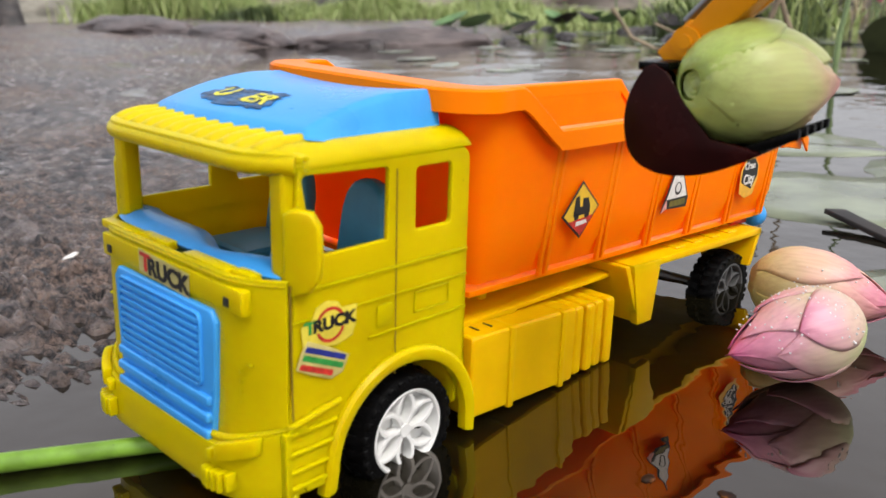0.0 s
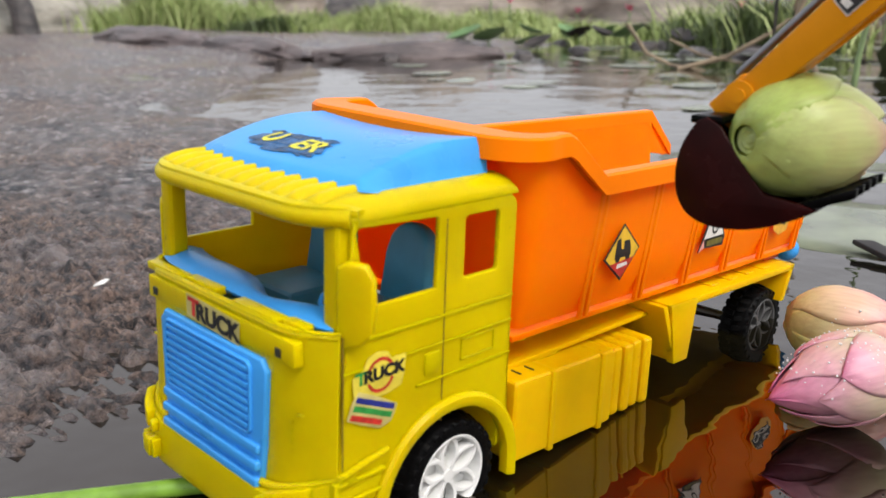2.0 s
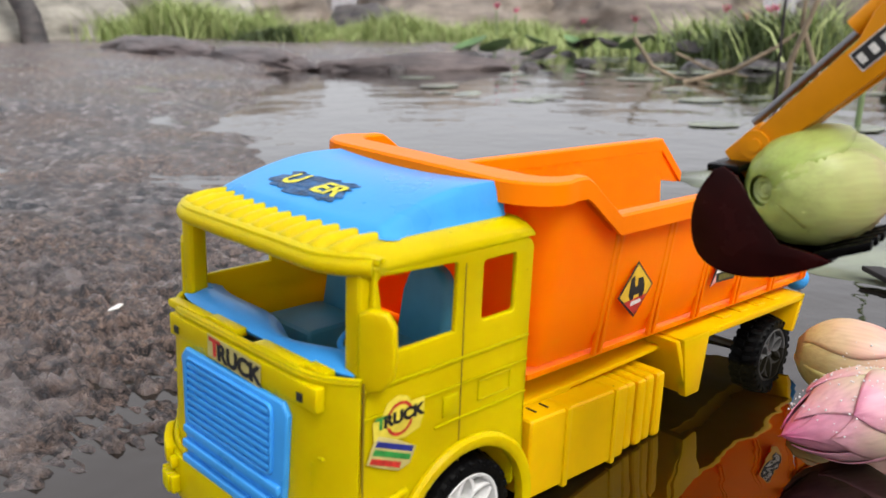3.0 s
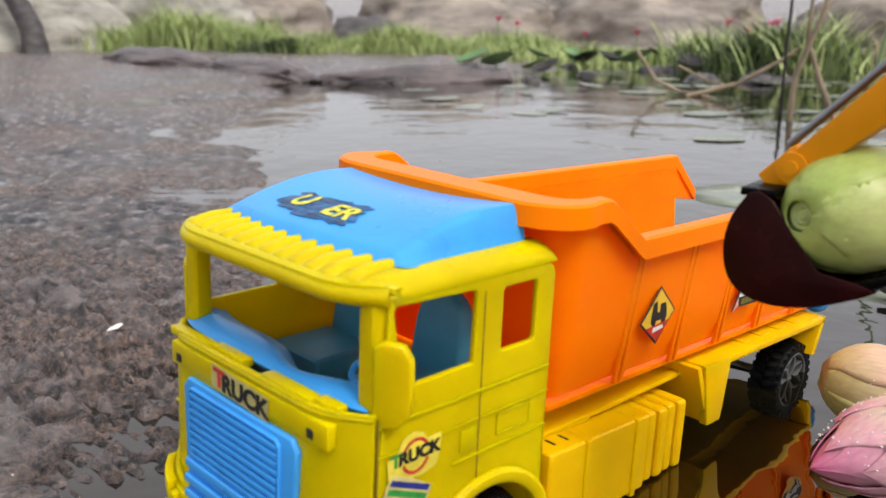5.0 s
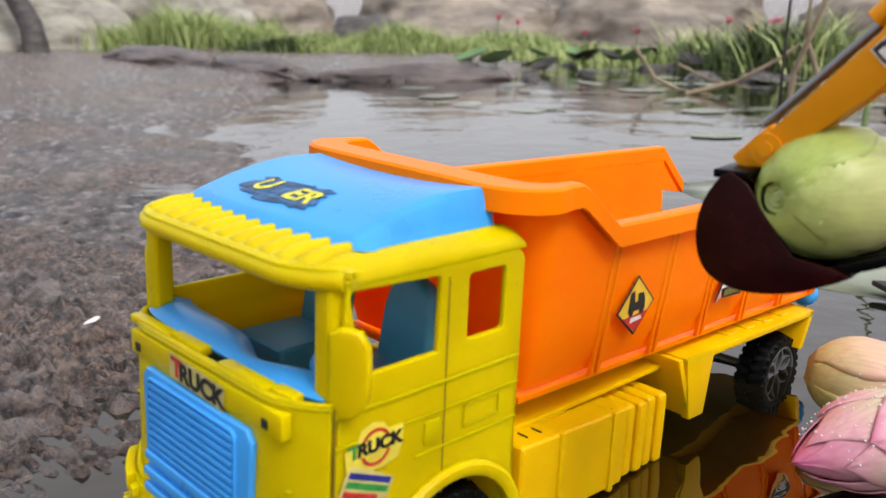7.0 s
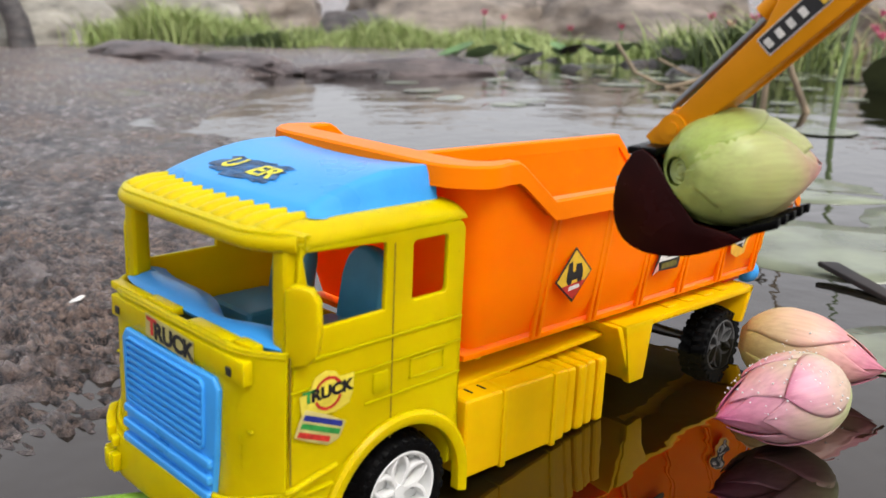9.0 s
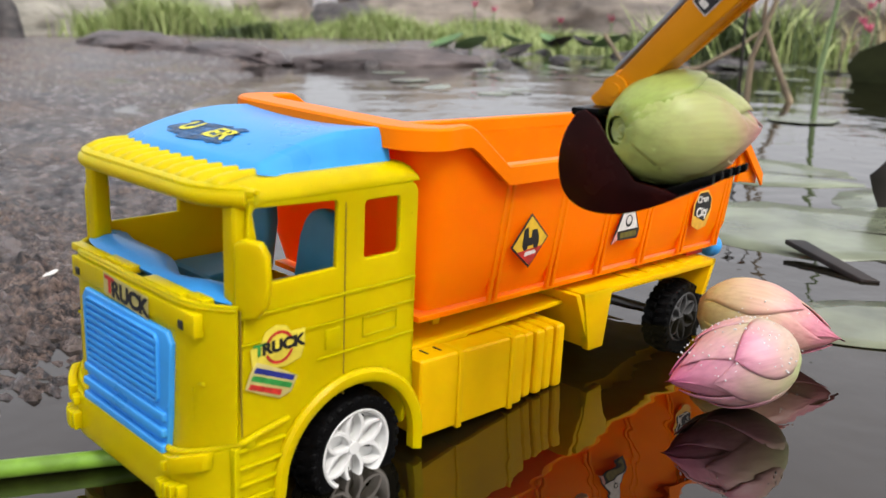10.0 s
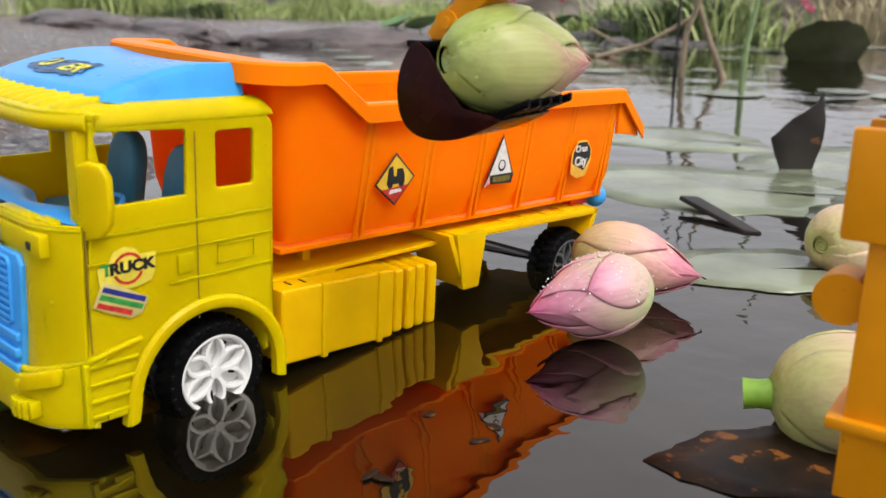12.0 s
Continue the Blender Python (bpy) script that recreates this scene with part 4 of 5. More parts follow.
st = part("sticker", plate([[(-0.0140, -0.012), (-0.004, -0.0165), (0.008, -0.0150), (0.0140, -0.004), (0.0140, 0.006), (0.0060, 0.0135), (-0.006, 0.0135), (-0.0140, 0.004)]], 0.0003, 0.0001, m), PAPER_O, truck,
          "faded orange sticker with a dark cloud and white words")
part("field", plate([[(-0.0125, -0.004), (-0.004, -0.0075), (0.004, -0.0105), (0.0125, -0.001), (0.0125, 0.006), (0.006, 0.0120), (-0.006, 0.0120), (-0.0115, 0.005)]], 0.0001, 0, m @ pose(0, 0, 0.0003)), INK_K, st)
part("lettering", lettering("Clean", 0.0072, m @ pose(-0.001, 0.0070, 0.0005), bold=0.0002), INK_W, st)
part("lettering", lettering("City", 0.0100, m @ pose(-0.001, -0.0030, 0.0005), bold=0.0003), INK_W, st)

# chassis
chassis = new("chassis")
chassis.parent = truck
bm = bmesh.new()
box(bm, -0.040, 0.040, 0.100, 0.470, 0.040, 0.052, 0.002)
box(bm, -0.060, 0.060, 0.112, 0.300, 0.0505, 0.0535, 0.001)
part("deck", sag(bm), CHASSIS, chassis)
for sign in (1, -1):
    a, b = sorted((sign * 0.036, sign * 0.0420))
    for y, z in ((0.165, 0.072), (0.300, 0.068)):
        bm = bmesh.new()
        box(bm, a, b, y, y + 0.006, 0.052, z, 0.001)
        part("bed_support", sag(bm), CHASSIS, chassis)


def side_gear(sign):
    """Tank, ribbed canister and rear mudguard of one side."""
    bm = bmesh.new()
    a, b = sorted((sign * 0.034, sign * 0.0750))
    box(bm, a, b, 0.1235, 0.2130, 0.0065, 0.0520, 0.003, 3)
    def droop(bm):
        for v in bm.verts:
            v.co.z -= 0.05 * (v.co.y - 0.1235)
        return sag(bm)

    tank = part("tank", droop(bm), CHASSIS, chassis, "yellow moulded side tank")
    for y in (0.1545, 0.2000):
        bm = bmesh.new()
        c, d = sorted((sign * 0.060, sign * 0.0763))
        box(bm, c, d, y - 0.0022, y + 0.0022, 0.0058, 0.0522, 0.0009, 2)
        part("strap", droop(bm), CHASSIS, tank)
    bm = bmesh.new()
    c, d = sorted((sign * 0.048, sign * 0.060))
    box(bm, c, d, 0.150, 0.176, 0.0515, 0.0540, 0.001)
    part("hatch", droop(bm), CHASSIS, tank)
    bm = bmesh.new()
    rod(bm, (sign * 0.050, 0.190, 0.051), (sign * 0.050, 0.190, 0.0555), 0.005, None, 16)
    part("filler_cap", droop(bm), CHASSIS, tank)
    for y in (0.134, 0.1445):
        bm = bmesh.new()
        c, d = sorted((sign * 0.062, sign * 0.0685))
        box(bm, c, d, y, y + 0.0014, 0.0515, 0.0524, 0.0002, 1)
        part("slit", droop(bm), INK_K, tank, "thin black slit")
    bm = bmesh.new()
    for i in range(4):
        y = 0.2150 + 0.0103 * i
        c, d = sorted((sign * 0.040, sign * (0.0735 + 0.001 * (i % 2))))
        box(bm, c, d, y, y + 0.0085, 0.0035, 0.0465, 0.0032, 3)
    c, d = sorted((sign * 0.036, sign * 0.0690))
    box(bm, c, d, 0.2120, 0.2560, 0.0055, 0.0425, 0.002)
    for v in bm.verts:
        v.co.z -= 0.03 * (v.co.y - 0.20)
    part("canister", sag(bm), CHASSIS, chassis, "yellow ribbed canister")
    # mudguard
    bm = bmesh.new()
    c, d = sorted((sign * 0.034, sign * 0.0740))
    box(bm, c, d, 0.272, 0.455, 0.0560, 0.0610, 0.0015)
    c2, d2 = sorted((sign * 0.034, sign * 0.0735))
    t = bmesh.new()
    box(t, c2, d2, 0.264, 0.269, 0.0200, 0.0610, 0.0012)
    for v in t.verts:
        v.co.y += 0.020 * (0.061 - v.co.z) / 0.041
    absorb(bm, t)
    t = bmesh.new()
    c3, d3 = sorted((sign * 0.0690, sign * 0.0748))
    box(t, c3, d3, 0.282, 0.299, 0.0195, 0.0605, 0.0014)
    for v in t.verts:
        f = (0.0605 - v.co.z) / 0.041
        v.co.y += 0.006 * (1 - f) if v.co.y > 0.29 else -0.010 * (1 - f)
    absorb(bm, t)
    t = bmesh.new()
    box(t, c, d, 0.450, 0.4555, 0.0330, 0.0610, 0.0012)
    for v in t.verts:
        v.co.y -= 0.012 * (0.061 - v.co.z) / 0.028
    absorb(bm, t)
    for i in range(4):
        y = 0.335 + 0.026 * i
        e, f = sorted((sign * 0.052, sign * 0.068))
        box(bm, e, f, y, y + 0.012, 0.0605, 0.0622, 0.0007, 1)
    for v in bm.verts:
        v.co.z -= 0.03 * (v.co.y - 0.26)
    part("mudguard", sag(bm), CHASSIS, chassis, "yellow rear mudguard")


side_gear(1)
side_gear(-1)
bm = bmesh.new()
rod(bm, (-0.056, 0.426, 0.0085), (0.056, 0.426, 0.0085), 0.004)
part("axle", bm, STEEL, chassis)
bm = bmesh.new()
rod(bm, (-0.058, 0.0840, 0.0160), (0.058, 0.0840, 0.0160), 0.004)
part("axle", bm, STEEL, chassis)
bm = bmesh.new()
bmesh.ops.create_icosphere(bm, subdivisions=3, radius=0.0095, matrix=Matrix.Translation(bed(0.058, 0.474, 0.060)))
part("tail_lamp", bm, BLUE, chassis, "round light blue knob")
bm = bmesh.new()
box(bm, 0.036, 0.056, 0.440, 0.472, 0.054, 0.066, 0.002)
part("tail_block", sag(bm), material("red_plastic", (0.65, 0.03, 0.015), 0.35), chassis, "red plastic block")


# ---- lotus buds ----
CUT = material("pale_cut_stem", (0.42, 0.48, 0.16), 0.5, vary=0.15, scale=200)


def lotus_bud(name, length, width, petals, seed, mat, label, m, beads=0, stem=0.0, group="lotus buds", open_tip=0.0):
    """A closed bud along +x (tip at +x): overlapping pointed petals over a core."""
    rnd = random.Random(seed)
    bud = new(name)
    tagged(bud, label, "flower bud", group)
    half = length / 2

    def radius(t):
        return width / 2 * (max(0.0, math.sin(math.pi * min(1, 0.015 + 0.985 * t) ** 0.72)) ** 0.70) * (1.0 if t < 0.6 else 1 - 0.22 * ((t - 0.6) / 0.4) ** 1.5)

    bm = bmesh.new()
    grid(bm, 20, 16, lambda u, v: (-half + length * (0.02 + 0.93 * v), 0.90 * radius(v) * math.cos(6.28318 * u), 0.90 * radius(v) * math.sin(6.28318 * u)), closed_u=True)
    part("core", bm, mat, bud, smooth=180)
    for k in range(petals):
        layer = k / max(1, petals - 1)
        ang = 2.39996 * k + rnd.uniform(-0.2, 0.2)
        reach = 1.0 - 0.42 * layer ** 1.3 + rnd.uniform(-0.03, 0.03)
        spread = 1.05 - 0.20 * layer
        lift = 1.0 + 0.11 * layer + 0.02 * rnd.random()
        curl = rnd.uniform(0.0, 0.035) * layer

        def sheet(u, v):
            t = v * reach
            s = (u * 2 - 1)
            w = spread * (math.sin(math.pi * min(1, 0.16 + 0.84 * v) ** 0.9) ** 0.75 if v < 1 else 0.0)
            a = ang + s * w + 0.12 * math.sin(3 * v + k)
            r = radius(t) * lift * (1.0 + curl * v * v) * (1 - 0.03 * s ** 4 * layer)
            r += 0.0008 * noise.noise((6 * s + k, 5 * v, seed))
            if v > 0.97:
                r *= 0.97
            return (-half + length * (t * 0.97 + 0.01 * layer), r * math.cos(a), r * math.sin(a))

        bm = bmesh.new()
        grid(bm, 13, 18, sheet)
        bmesh.ops.remove_doubles(bm, verts=bm.verts, dist=1e-6)
        thick(bm, 0.0006)
        part("petal", bm, mat, bud, smooth=180)
    if stem:
        bm = bmesh.new()
        tube(bm, [(-half - stem, 0, 0.000), (-half - stem * 0.4, 0, 0.001), (-half + 0.004, 0, 0)], [width * 0.13, width * 0.12, width * 0.14], 12)
        part("stalk", bm, STEM, bud, "cut green stalk", 50)
    bm = bmesh.new()
    e = -half + 0.0030
    lathe(bm, [(e + 0.008, width * 0.16), (e, width * 0.135), (e - 0.0008, width * 0.115), (e + 0.0004, width * 0.095), (e - 0.0006, width * 0.070), (e + 0.0004, width * 0.050), (e - 0.0004, width * 0.025), (e, 0.0002)], 22)
    part("cut_end", bm, CUT, bud, "pale green cut stem scar", 60)
    if beads:
        bm = bmesh.new()
        for _ in range(beads):
            t = rnd.uniform(0.15, 0.8)
            a = rnd.uniform(-0.4, 2.6)
            r = radius(t) * 1.12
            bmesh.ops.create_icosphere(bm, subdivisions=1, radius=rnd.uniform(0.0003, 0.0008), matrix=Matrix.Translation((-half + length * t, r * math.cos(a), r * math.sin(a))))
        tagged(part("dewdrops", bm, BEAD, bud), "tiny clear water drops", kind="stuff")
    bud.matrix_world = m
    return bud


def along(c, d, roll=0):
    """Pose at c with local x along d."""
    d = Vector(d).normalized()
    y = Vector((0, 0, 1)).cross(d).normalized()
    z = d.cross(y)
    m = Matrix((d, y, z)).transposed().to_4x4()
    m.translation = c
    return m @ pose(0, 0, 0, roll, 0, 0)


lotus_bud("lotus_bud", 0.090, 0.049, 9, 3, PETAL_PINK, "pink lotus bud with green base floating on dark water", along((0.165, 0.291, 0.0285), (-0.50, -0.855, -0.13), 25), beads=110)
lotus_bud("lotus_bud", 0.098, 0.052, 8, 8, PETAL_PALE, "large pale pink lotus bud floating behind another", along((0.148, 0.388, 0.026), (0.93, 0.36, -0.12), 140), beads=40)
lotus_bud("lotus_bud", 0.096, 0.062, 8, 12, PETAL_PALE, "pale cream lotus bud on a short green stalk", along((0.339, 0.281, 0.020), (0.86, 0.50, 0.06), 60), stem=0.013)
lotus_bud("lotus_bud", 0.078, 0.054, 9, 15, PETAL_PALE, "cream and green lotus bud beside a lily pad", along((0.235, 0.585, 0.022), (0.30, 0.95, 0.02), 200))

# ---- toy digger: backhoe end with a bud in its bucket ----
HX = Vector((-0.995, -0.10, 0)).normalized()
HY = Vector((0, 0, 1)).cross(HX)
digger = new("toy_backhoe")
tagged(digger, "ochre yellow toy backhoe with a black bucket, standing in the water", "toy digger")
dm = Matrix((HX, HY, (0, 0, 1))).transposed().to_4x4()
dm.translation = (0.379, 0.192, 0.0)
digger.matrix_world = dm
# local axes: x towards the bucket, y across, z up
BXC = 0.225
bucket = new("bucket")
bucket.parent = digger
bucket.matrix_local = pose(0, 0, 0.010)
bm = bmesh.new()
W2 = 0.0225
prof = [(0.008, 0.180), (0.014, 0.170), (0.0165, 0.158), (0.0145, 0.146), (0.008, 0.1385), (-0.004, 0.1355), (-0.020, 0.1375), (-0.036, 0.1440), (-0.043, 0.1480)]


def smooth_line(pts, n=4):
    """Points of a smooth curve through pts."""
    out = []
    ext = [pts[0]] + pts + [pts[-1]]
    for i in range(1, len(pts)):
        p0, p1, p2, p3 = (Vector(ext[i + k - 1]) for k in range(4))
        for j in range(n):
            t = j / n
            v = 0.5 * (2 * p1 + (p2 - p0) * t + (2 * p0 - 5 * p1 + 4 * p2 - p3) * t * t + (3 * p1 - p0 - 3 * p2 + p3) * t ** 3)
            out.append((v.x, v.y))
    return out + [pts[-1]]


prof = smooth_line(prof)
rows = [[bm.verts.new((BXC + x, w, z)) for w in (-W2, W2)] for x, z in prof]
for a, b in zip(rows, rows[1:]):
    bm.faces.new((a[0], a[1], b[1], b[0]))
part("bucket_shell", thick(bm, 0.0016), BLACK, bucket, smooth=60)
side = [(x, z) for x, z in prof] + [(-0.036, 0.1500), (-0.022, 0.1520), (-0.015, 0.1600), (-0.002, 0.1780), (0.004, 0.1815)]
for s in (-1, 1):
    part("bucket_cheek", plate([[(BXC + x, z) for x, z in side]], 0.0018, 0.0004, frame3((0, s * W2, 0), (1, 0, 0), (0, 0, 1))), MAROON, bucket, "dark maroon bucket side")
bm = bmesh.new()
box(bm, BXC - 0.002, BXC + 0.012, -W2 + 0.001, W2 - 0.001, 0.1785, 0.1820, 0.001)
part("hinge_bar", bm, BLACK, bucket)
for i in range(5):
    w = -W2 + 0.003 + i * (2 * W2 - 0.006) / 4
    bm = bmesh.new()
    t = bmesh.new()
    box(t, BXC - 0.056, BXC - 0.034, w - 0.0025, w + 0.0025, 0.1455, 0.1495, 0.0004, 1)
    for v in t.verts:
        f = (BXC - 0.034 - v.co.x) / 0.022
        v.co.z += 0.009 * f
        v.co.y = w + (v.co.y - w) * (1 - 0.5 * f)
    absorb(bm, t)
    part("tooth", bm, BLACK, bucket)

# stick
stick = new("stick")
stick.parent = digger
S0, S1 = Vector((BXC - 0.001, 0, 0.197)), Vector((0.030, 0, 0.385))
sd = (S1 - S0).normalized()
SM = frame3(S0, sd, (sd.z, 0, -sd.x))
for s in (-1, 1):
    bm = plate([[(0.004, -0.006), (0.040, -0.0085), (0.100, -0.011), (0.272, -0.012), (0.272, 0.014), (0.100, 0.0125), (0.072, 0.0115), (0.060, 0.0065), (0.004, 0.0045)]], 0.0030, 0.0008, SM @ pose(0, 0, s * 0.0085))
    part("stick_side", bm, DIGGER, stick)
bm = bmesh.new()
box(bm, 0.012, 0.270, -0.0075, -0.0050, -0.0085, 0.0085, 0.0006, 2, SM)
box(bm, 0.070, 0.270, 0.0085, 0.0115, -0.0085, 0.0085, 0.0006, 2, SM)
part("stick_web", bm, DIGGER, stick)
bm = bmesh.new()
rod(bm, SM @ Vector((0.006, 0.009, 0)), SM @ Vector((0.074, 0.0105, 0)), 0.0018)
part("ram_rod", bm, STEEL, stick, "grey steel ram rod")
bm = bmesh.new()
rod(bm, SM @ Vector((0.060, 0.0125, 0)), SM @ Vector((0.120, 0.0145, 0)), 0.0042, None, 16)
part("ram_cylinder", bm, DIGGER, stick)
bm = bmesh.new()
rod(bm, SM @ Vector((0.004, 0.000, -0.0115)), SM @ Vector((0.004, 0.000, 0.0115)), 0.0062, None, 20)
rod(bm, SM @ Vector((0.004, 0.000, -0.0125)), SM @ Vector((0.004, 0.000, 0.0125)), 0.0030, None, 16)
part("pivot_pin", bm, DIGGER, stick)
bm = bmesh.new()
box(bm, -0.010, 0.010, -0.010, 0.007, -0.0070, 0.0070, 0.0015, 2, SM)
part("bucket_link", bm, DIGGER, stick)
LB = SM @ pose(0.070, 0.0, 0.0102)
st = part("sticker", plate([rounded(-0.016, -0.0042, 0.016, 0.0042, 0.0005, 2)], 0.0002, 0, LB), INK_W, stick, "black and white maker's label")
part("field", plate([rounded(-0.0155, -0.0038, 0.0155, 0.0038, 0.0004, 2)], 0.0001, 0, LB @ pose(0, 0, 0.0002)), INK_K, st)
part("field", plate([rounded(0.0112, -0.0032, 0.0150, 0.0032, 0.0004, 2)], 0.0001, 0, LB @ pose(0, 0, 0.0003)), PAPER_Y, st)
for x in (-0.0130, -0.0075, -0.0020, 0.0040):
    part("printed_bar", plate([rounded(x - 0.0014, -0.0020, x + 0.0014, 0.0020, 0.0003, 2)], 0.0001, 0, LB @ pose(0, 0, 0.0003)), INK_W, st)

# boom, from the elbow down to the swing post
boom = new("boom")
boom.parent = digger
for s in (-1, 1):
    bm = plate([[(-0.012, 0.140), (0.012, 0.140), (0.014, 0.180), (0.024, 0.280), (0.046, 0.372), (0.040, 0.396), (0.018, 0.402), (0.000, 0.378), (-0.018, 0.240)]], 0.0035, 0.001, frame3((0.0, s * 0.0135, 0), (1, 0, 0), (0, 0, 1)))
    part("boom_side", bm, DIGGER, boom)
bm = bmesh.new()
box(bm, -0.014, -0.010, -0.013, 0.013, 0.150, 0.290, 0.0006)
rod(bm, (0.030, -0.016, 0.385), (0.030, 0.016, 0.385), 0.006, None, 18)
part("boom_web", bm, DIGGER, boom)
LB = frame3((0.0, 0.0156, 0.205), (-1, 0, 0), (0, 0, 1)) @ pose(0, 0, 0.0, 0, 0, 28)
st = part("sticker", plate([rounded(-0.012, -0.008, 0.012, 0.008, 0.001, 2)], 0.0002, 0, LB), INK_K, boom, "black-edged yellow label")
part("field", plate([rounded(-0.011, -0.007, 0.011, 0.007, 0.001, 2)], 0.0001, 0, LB @ pose(0, 0, 0.0002)), PAPER_Y, st)
for x in (-0.0065, 0.0, 0.0065):
    part("printed_bar", plate([rounded(x - 0.0022, -0.0042, x + 0.0022, 0.0042, 0.0004, 2)], 0.0001, 0, LB @ pose(0, 0, 0.0003)), INK_K, st)

# swing post with its open bracket
post = new("swing_post")
post.parent = digger
bracket = new("bracket")
bracket.parent = post
for x0, x1, y0, y1, z0, z1, r in ((0.012, 0.036, -0.018, -0.012, 0.126, 0.168, 0.002), (0.012, 0.036, 0.012, 0.018, 0.126, 0.168, 0.002), (0.012, 0.016, -0.012, 0.012, 0.128, 0.166, 0.001),
                                  (0.012, 0.034, -0.012, 0.012, 0.126, 0.1305, 0.001), (0.012, 0.032, -0.012, 0.012, 0.146, 0.1495, 0.001)):
    bm = bmesh.new()
    box(bm, x0, x1, y0, y1, z0, z1, r)
    obx = part("plate", bm, DIGGER, digger)
    obx.parent = bracket
bracket.parent = digger
column = new("column")
column.parent = digger
for x0, x1, y0, y1, z0, z1, r in ((0.006, 0.026, -0.014, -0.0095, 0.020, 0.130, 0.001), (0.006, 0.026, 0.0095, 0.014, 0.020, 0.130, 0.001), (0.006, 0.010, -0.0095, 0.0095, 0.020, 0.130, 0.001),
                                  (0.002, 0.032, -0.018, 0.018, 0.050, 0.055, 0.0015), (-0.030, 0.006, -0.008, 0.008, 0.040, 0.150, 0.003)):
    bm = bmesh.new()
    box(bm, x0, x1, y0, y1, z0, z1, r)
    part("plate", bm, DIGGER, column)
post.parent = digger
bm = bmesh.new()
rod(bm, (0.034, -0.008, 0.100), (0.034, 0.008, 0.100), 0.0105, None, 20)
rod(bm, (0.034, 0.0, 0.100), (0.010, 0.0, 0.100), 0.004, None, 12)
part("swing_ram", bm, DIGGER, post)
# rear of the chassis with its axle and wheels
bm = bmesh.new()
box(bm, -0.105, -0.030, -0.026, 0.026, 0.030, 0.100, 0.005, 3)
part("rear_body", bm, DIGGER, digger)
bm = bmesh.new()
rod(bm, (-0.058, -0.044, 0.020), (-0.058, 0.044, 0.020), 0.004)
part("axle", bm, STEEL, digger)


def digger_wheel():
    w = new("wheel")
    w.parent = digger
    bm = bmesh.new()
    lathe(bm, [(0.009, 0.018), (0.011, 0.021), (0.010, 0.029), (0.007, 0.032), (-0.007, 0.032), (-0.010, 0.029), (-0.011, 0.021), (-0.009, 0.018)], 36)
    for k in range(20):
        for s in (1, -1):
            t = bmesh.new()
            box(t, 0.0, 0.0105, -0.0022, 0.0022, 0.029, 0.035, 0.0006, 1)
            for v in t.verts:
                v.co.y += 0.5 * v.co.x
                v.co.x *= s
            absorb(bm, t, pose(0, 0, 0, 18 * k + (9 if s < 0 else 0), 0, 0))
    part("tyre", bm, RUBBER, w, smooth=40)
    bm = bmesh.new()
    lathe(bm, [(0.009, 0.0185), (0.006, 0.0165), (0.004, 0.009), (0.0065, 0.006), (0.0065, 0.0001)], 28)
    part("rim", bm, DIGGER, w)
    return w


dw = digger_wheel()
dw.matrix_local = pose(-0.058, 0.046, 0.020, 0, 0, 90)
copy_thing(dw, pose(-0.058, -0.046, 0.020, 0, 0, -90))

# the bud lying in the bucket, stem end towards the truck's front
lotus_bud("lotus_bud", 0.088, 0.047, 9, 21, PETAL_GREEN, "green and pink lotus bud lying in the black bucket",
          along(dm @ Vector((BXC - 0.032, -0.014, 0.1825)), Vector((0.35, 0.94, -0.03)), 70))

# ---- near clutter ----
bm = bmesh.new()
tube(bm, [(-0.010, 0.030, 0.004), (-0.034, 0.000, 0.005), (-0.072, -0.062, 0.0055), (-0.120, -0.140, 0.006), (-0.200, -0.250, 0.008)], [0.0042, 0.0046, 0.0050, 0.0052, 0.0054], 14)
tagged(part("lotus_runner", bm, STEM, smooth=60), "bright green cut lotus stem lying in the water", "stem")
bm = plate([[(-0.007, -0.0015), (0.003, -0.0026), (0.008, 0.0015), (0.0045, 0.004), (-0.003, 0.0022)]], 0.0012, 0.0003, pose(-0.362, 0.100, ground_height(-0.362, 0.100) + 0.0065, 20, -15, 60))
tagged(part("shell_chip", bm, CHIPM), "small white chip lying on the mud", "chip")


def leaf_outline(a, b, seed, n=40, rough=0.12):
    rnd = random.Random(seed)
    ph = [rnd.uniform(0, 6.28) for _ in range(4)]
    out = []
    for i in range(n):
        t = 6.28318 * i / n
        w = 1 + rough * (math.sin(3 * t + ph[0]) * 0.5 + math.sin(7 * t + ph[1]) * 0.35 + math.sin(13 * t + ph[2]) * 0.25)
        out.append((a * w * math.cos(t), b * w * math.sin(t)))
    return out


def floating_leaf(name, x, y, a, b, turn, seed, mat, label, z=0.0012, cup=0.0, group="", notch=False, category="leaf"):
    bm = bmesh.new()
    out = leaf_outline(a, b, seed)
    if notch:
        out[0] = (a * 0.1, 0.0)
    c = bm.verts.new((0, 0, 0))
    rings = []
    for f in (0.35, 0.7, 1.0):
        rings.append([bm.verts.new((p[0] * f, p[1] * f, cup * f * f + 0.0010 * min(1, a / 0.06) * noise.noise((p[0] * 40 * f, p[1] * 40 * f, seed)) * f)) for p in out])
    n = len(out)
    for i in range(n):
        bm.faces.new((c, rings[0][i], rings[0][(i + 1) % n]))
        for r, q in zip(rings, rings[1:]):
            bm.faces.new((r[i], q[i], q[(i + 1) % n], r[(i + 1) % n]))
    thick(bm, 0.0008)
    ob = part(name, bm, mat, smooth=180)
    ob.matrix_world = pose(x, y, z, 0, 0, turn)
    return tagged(ob, label, category, group)


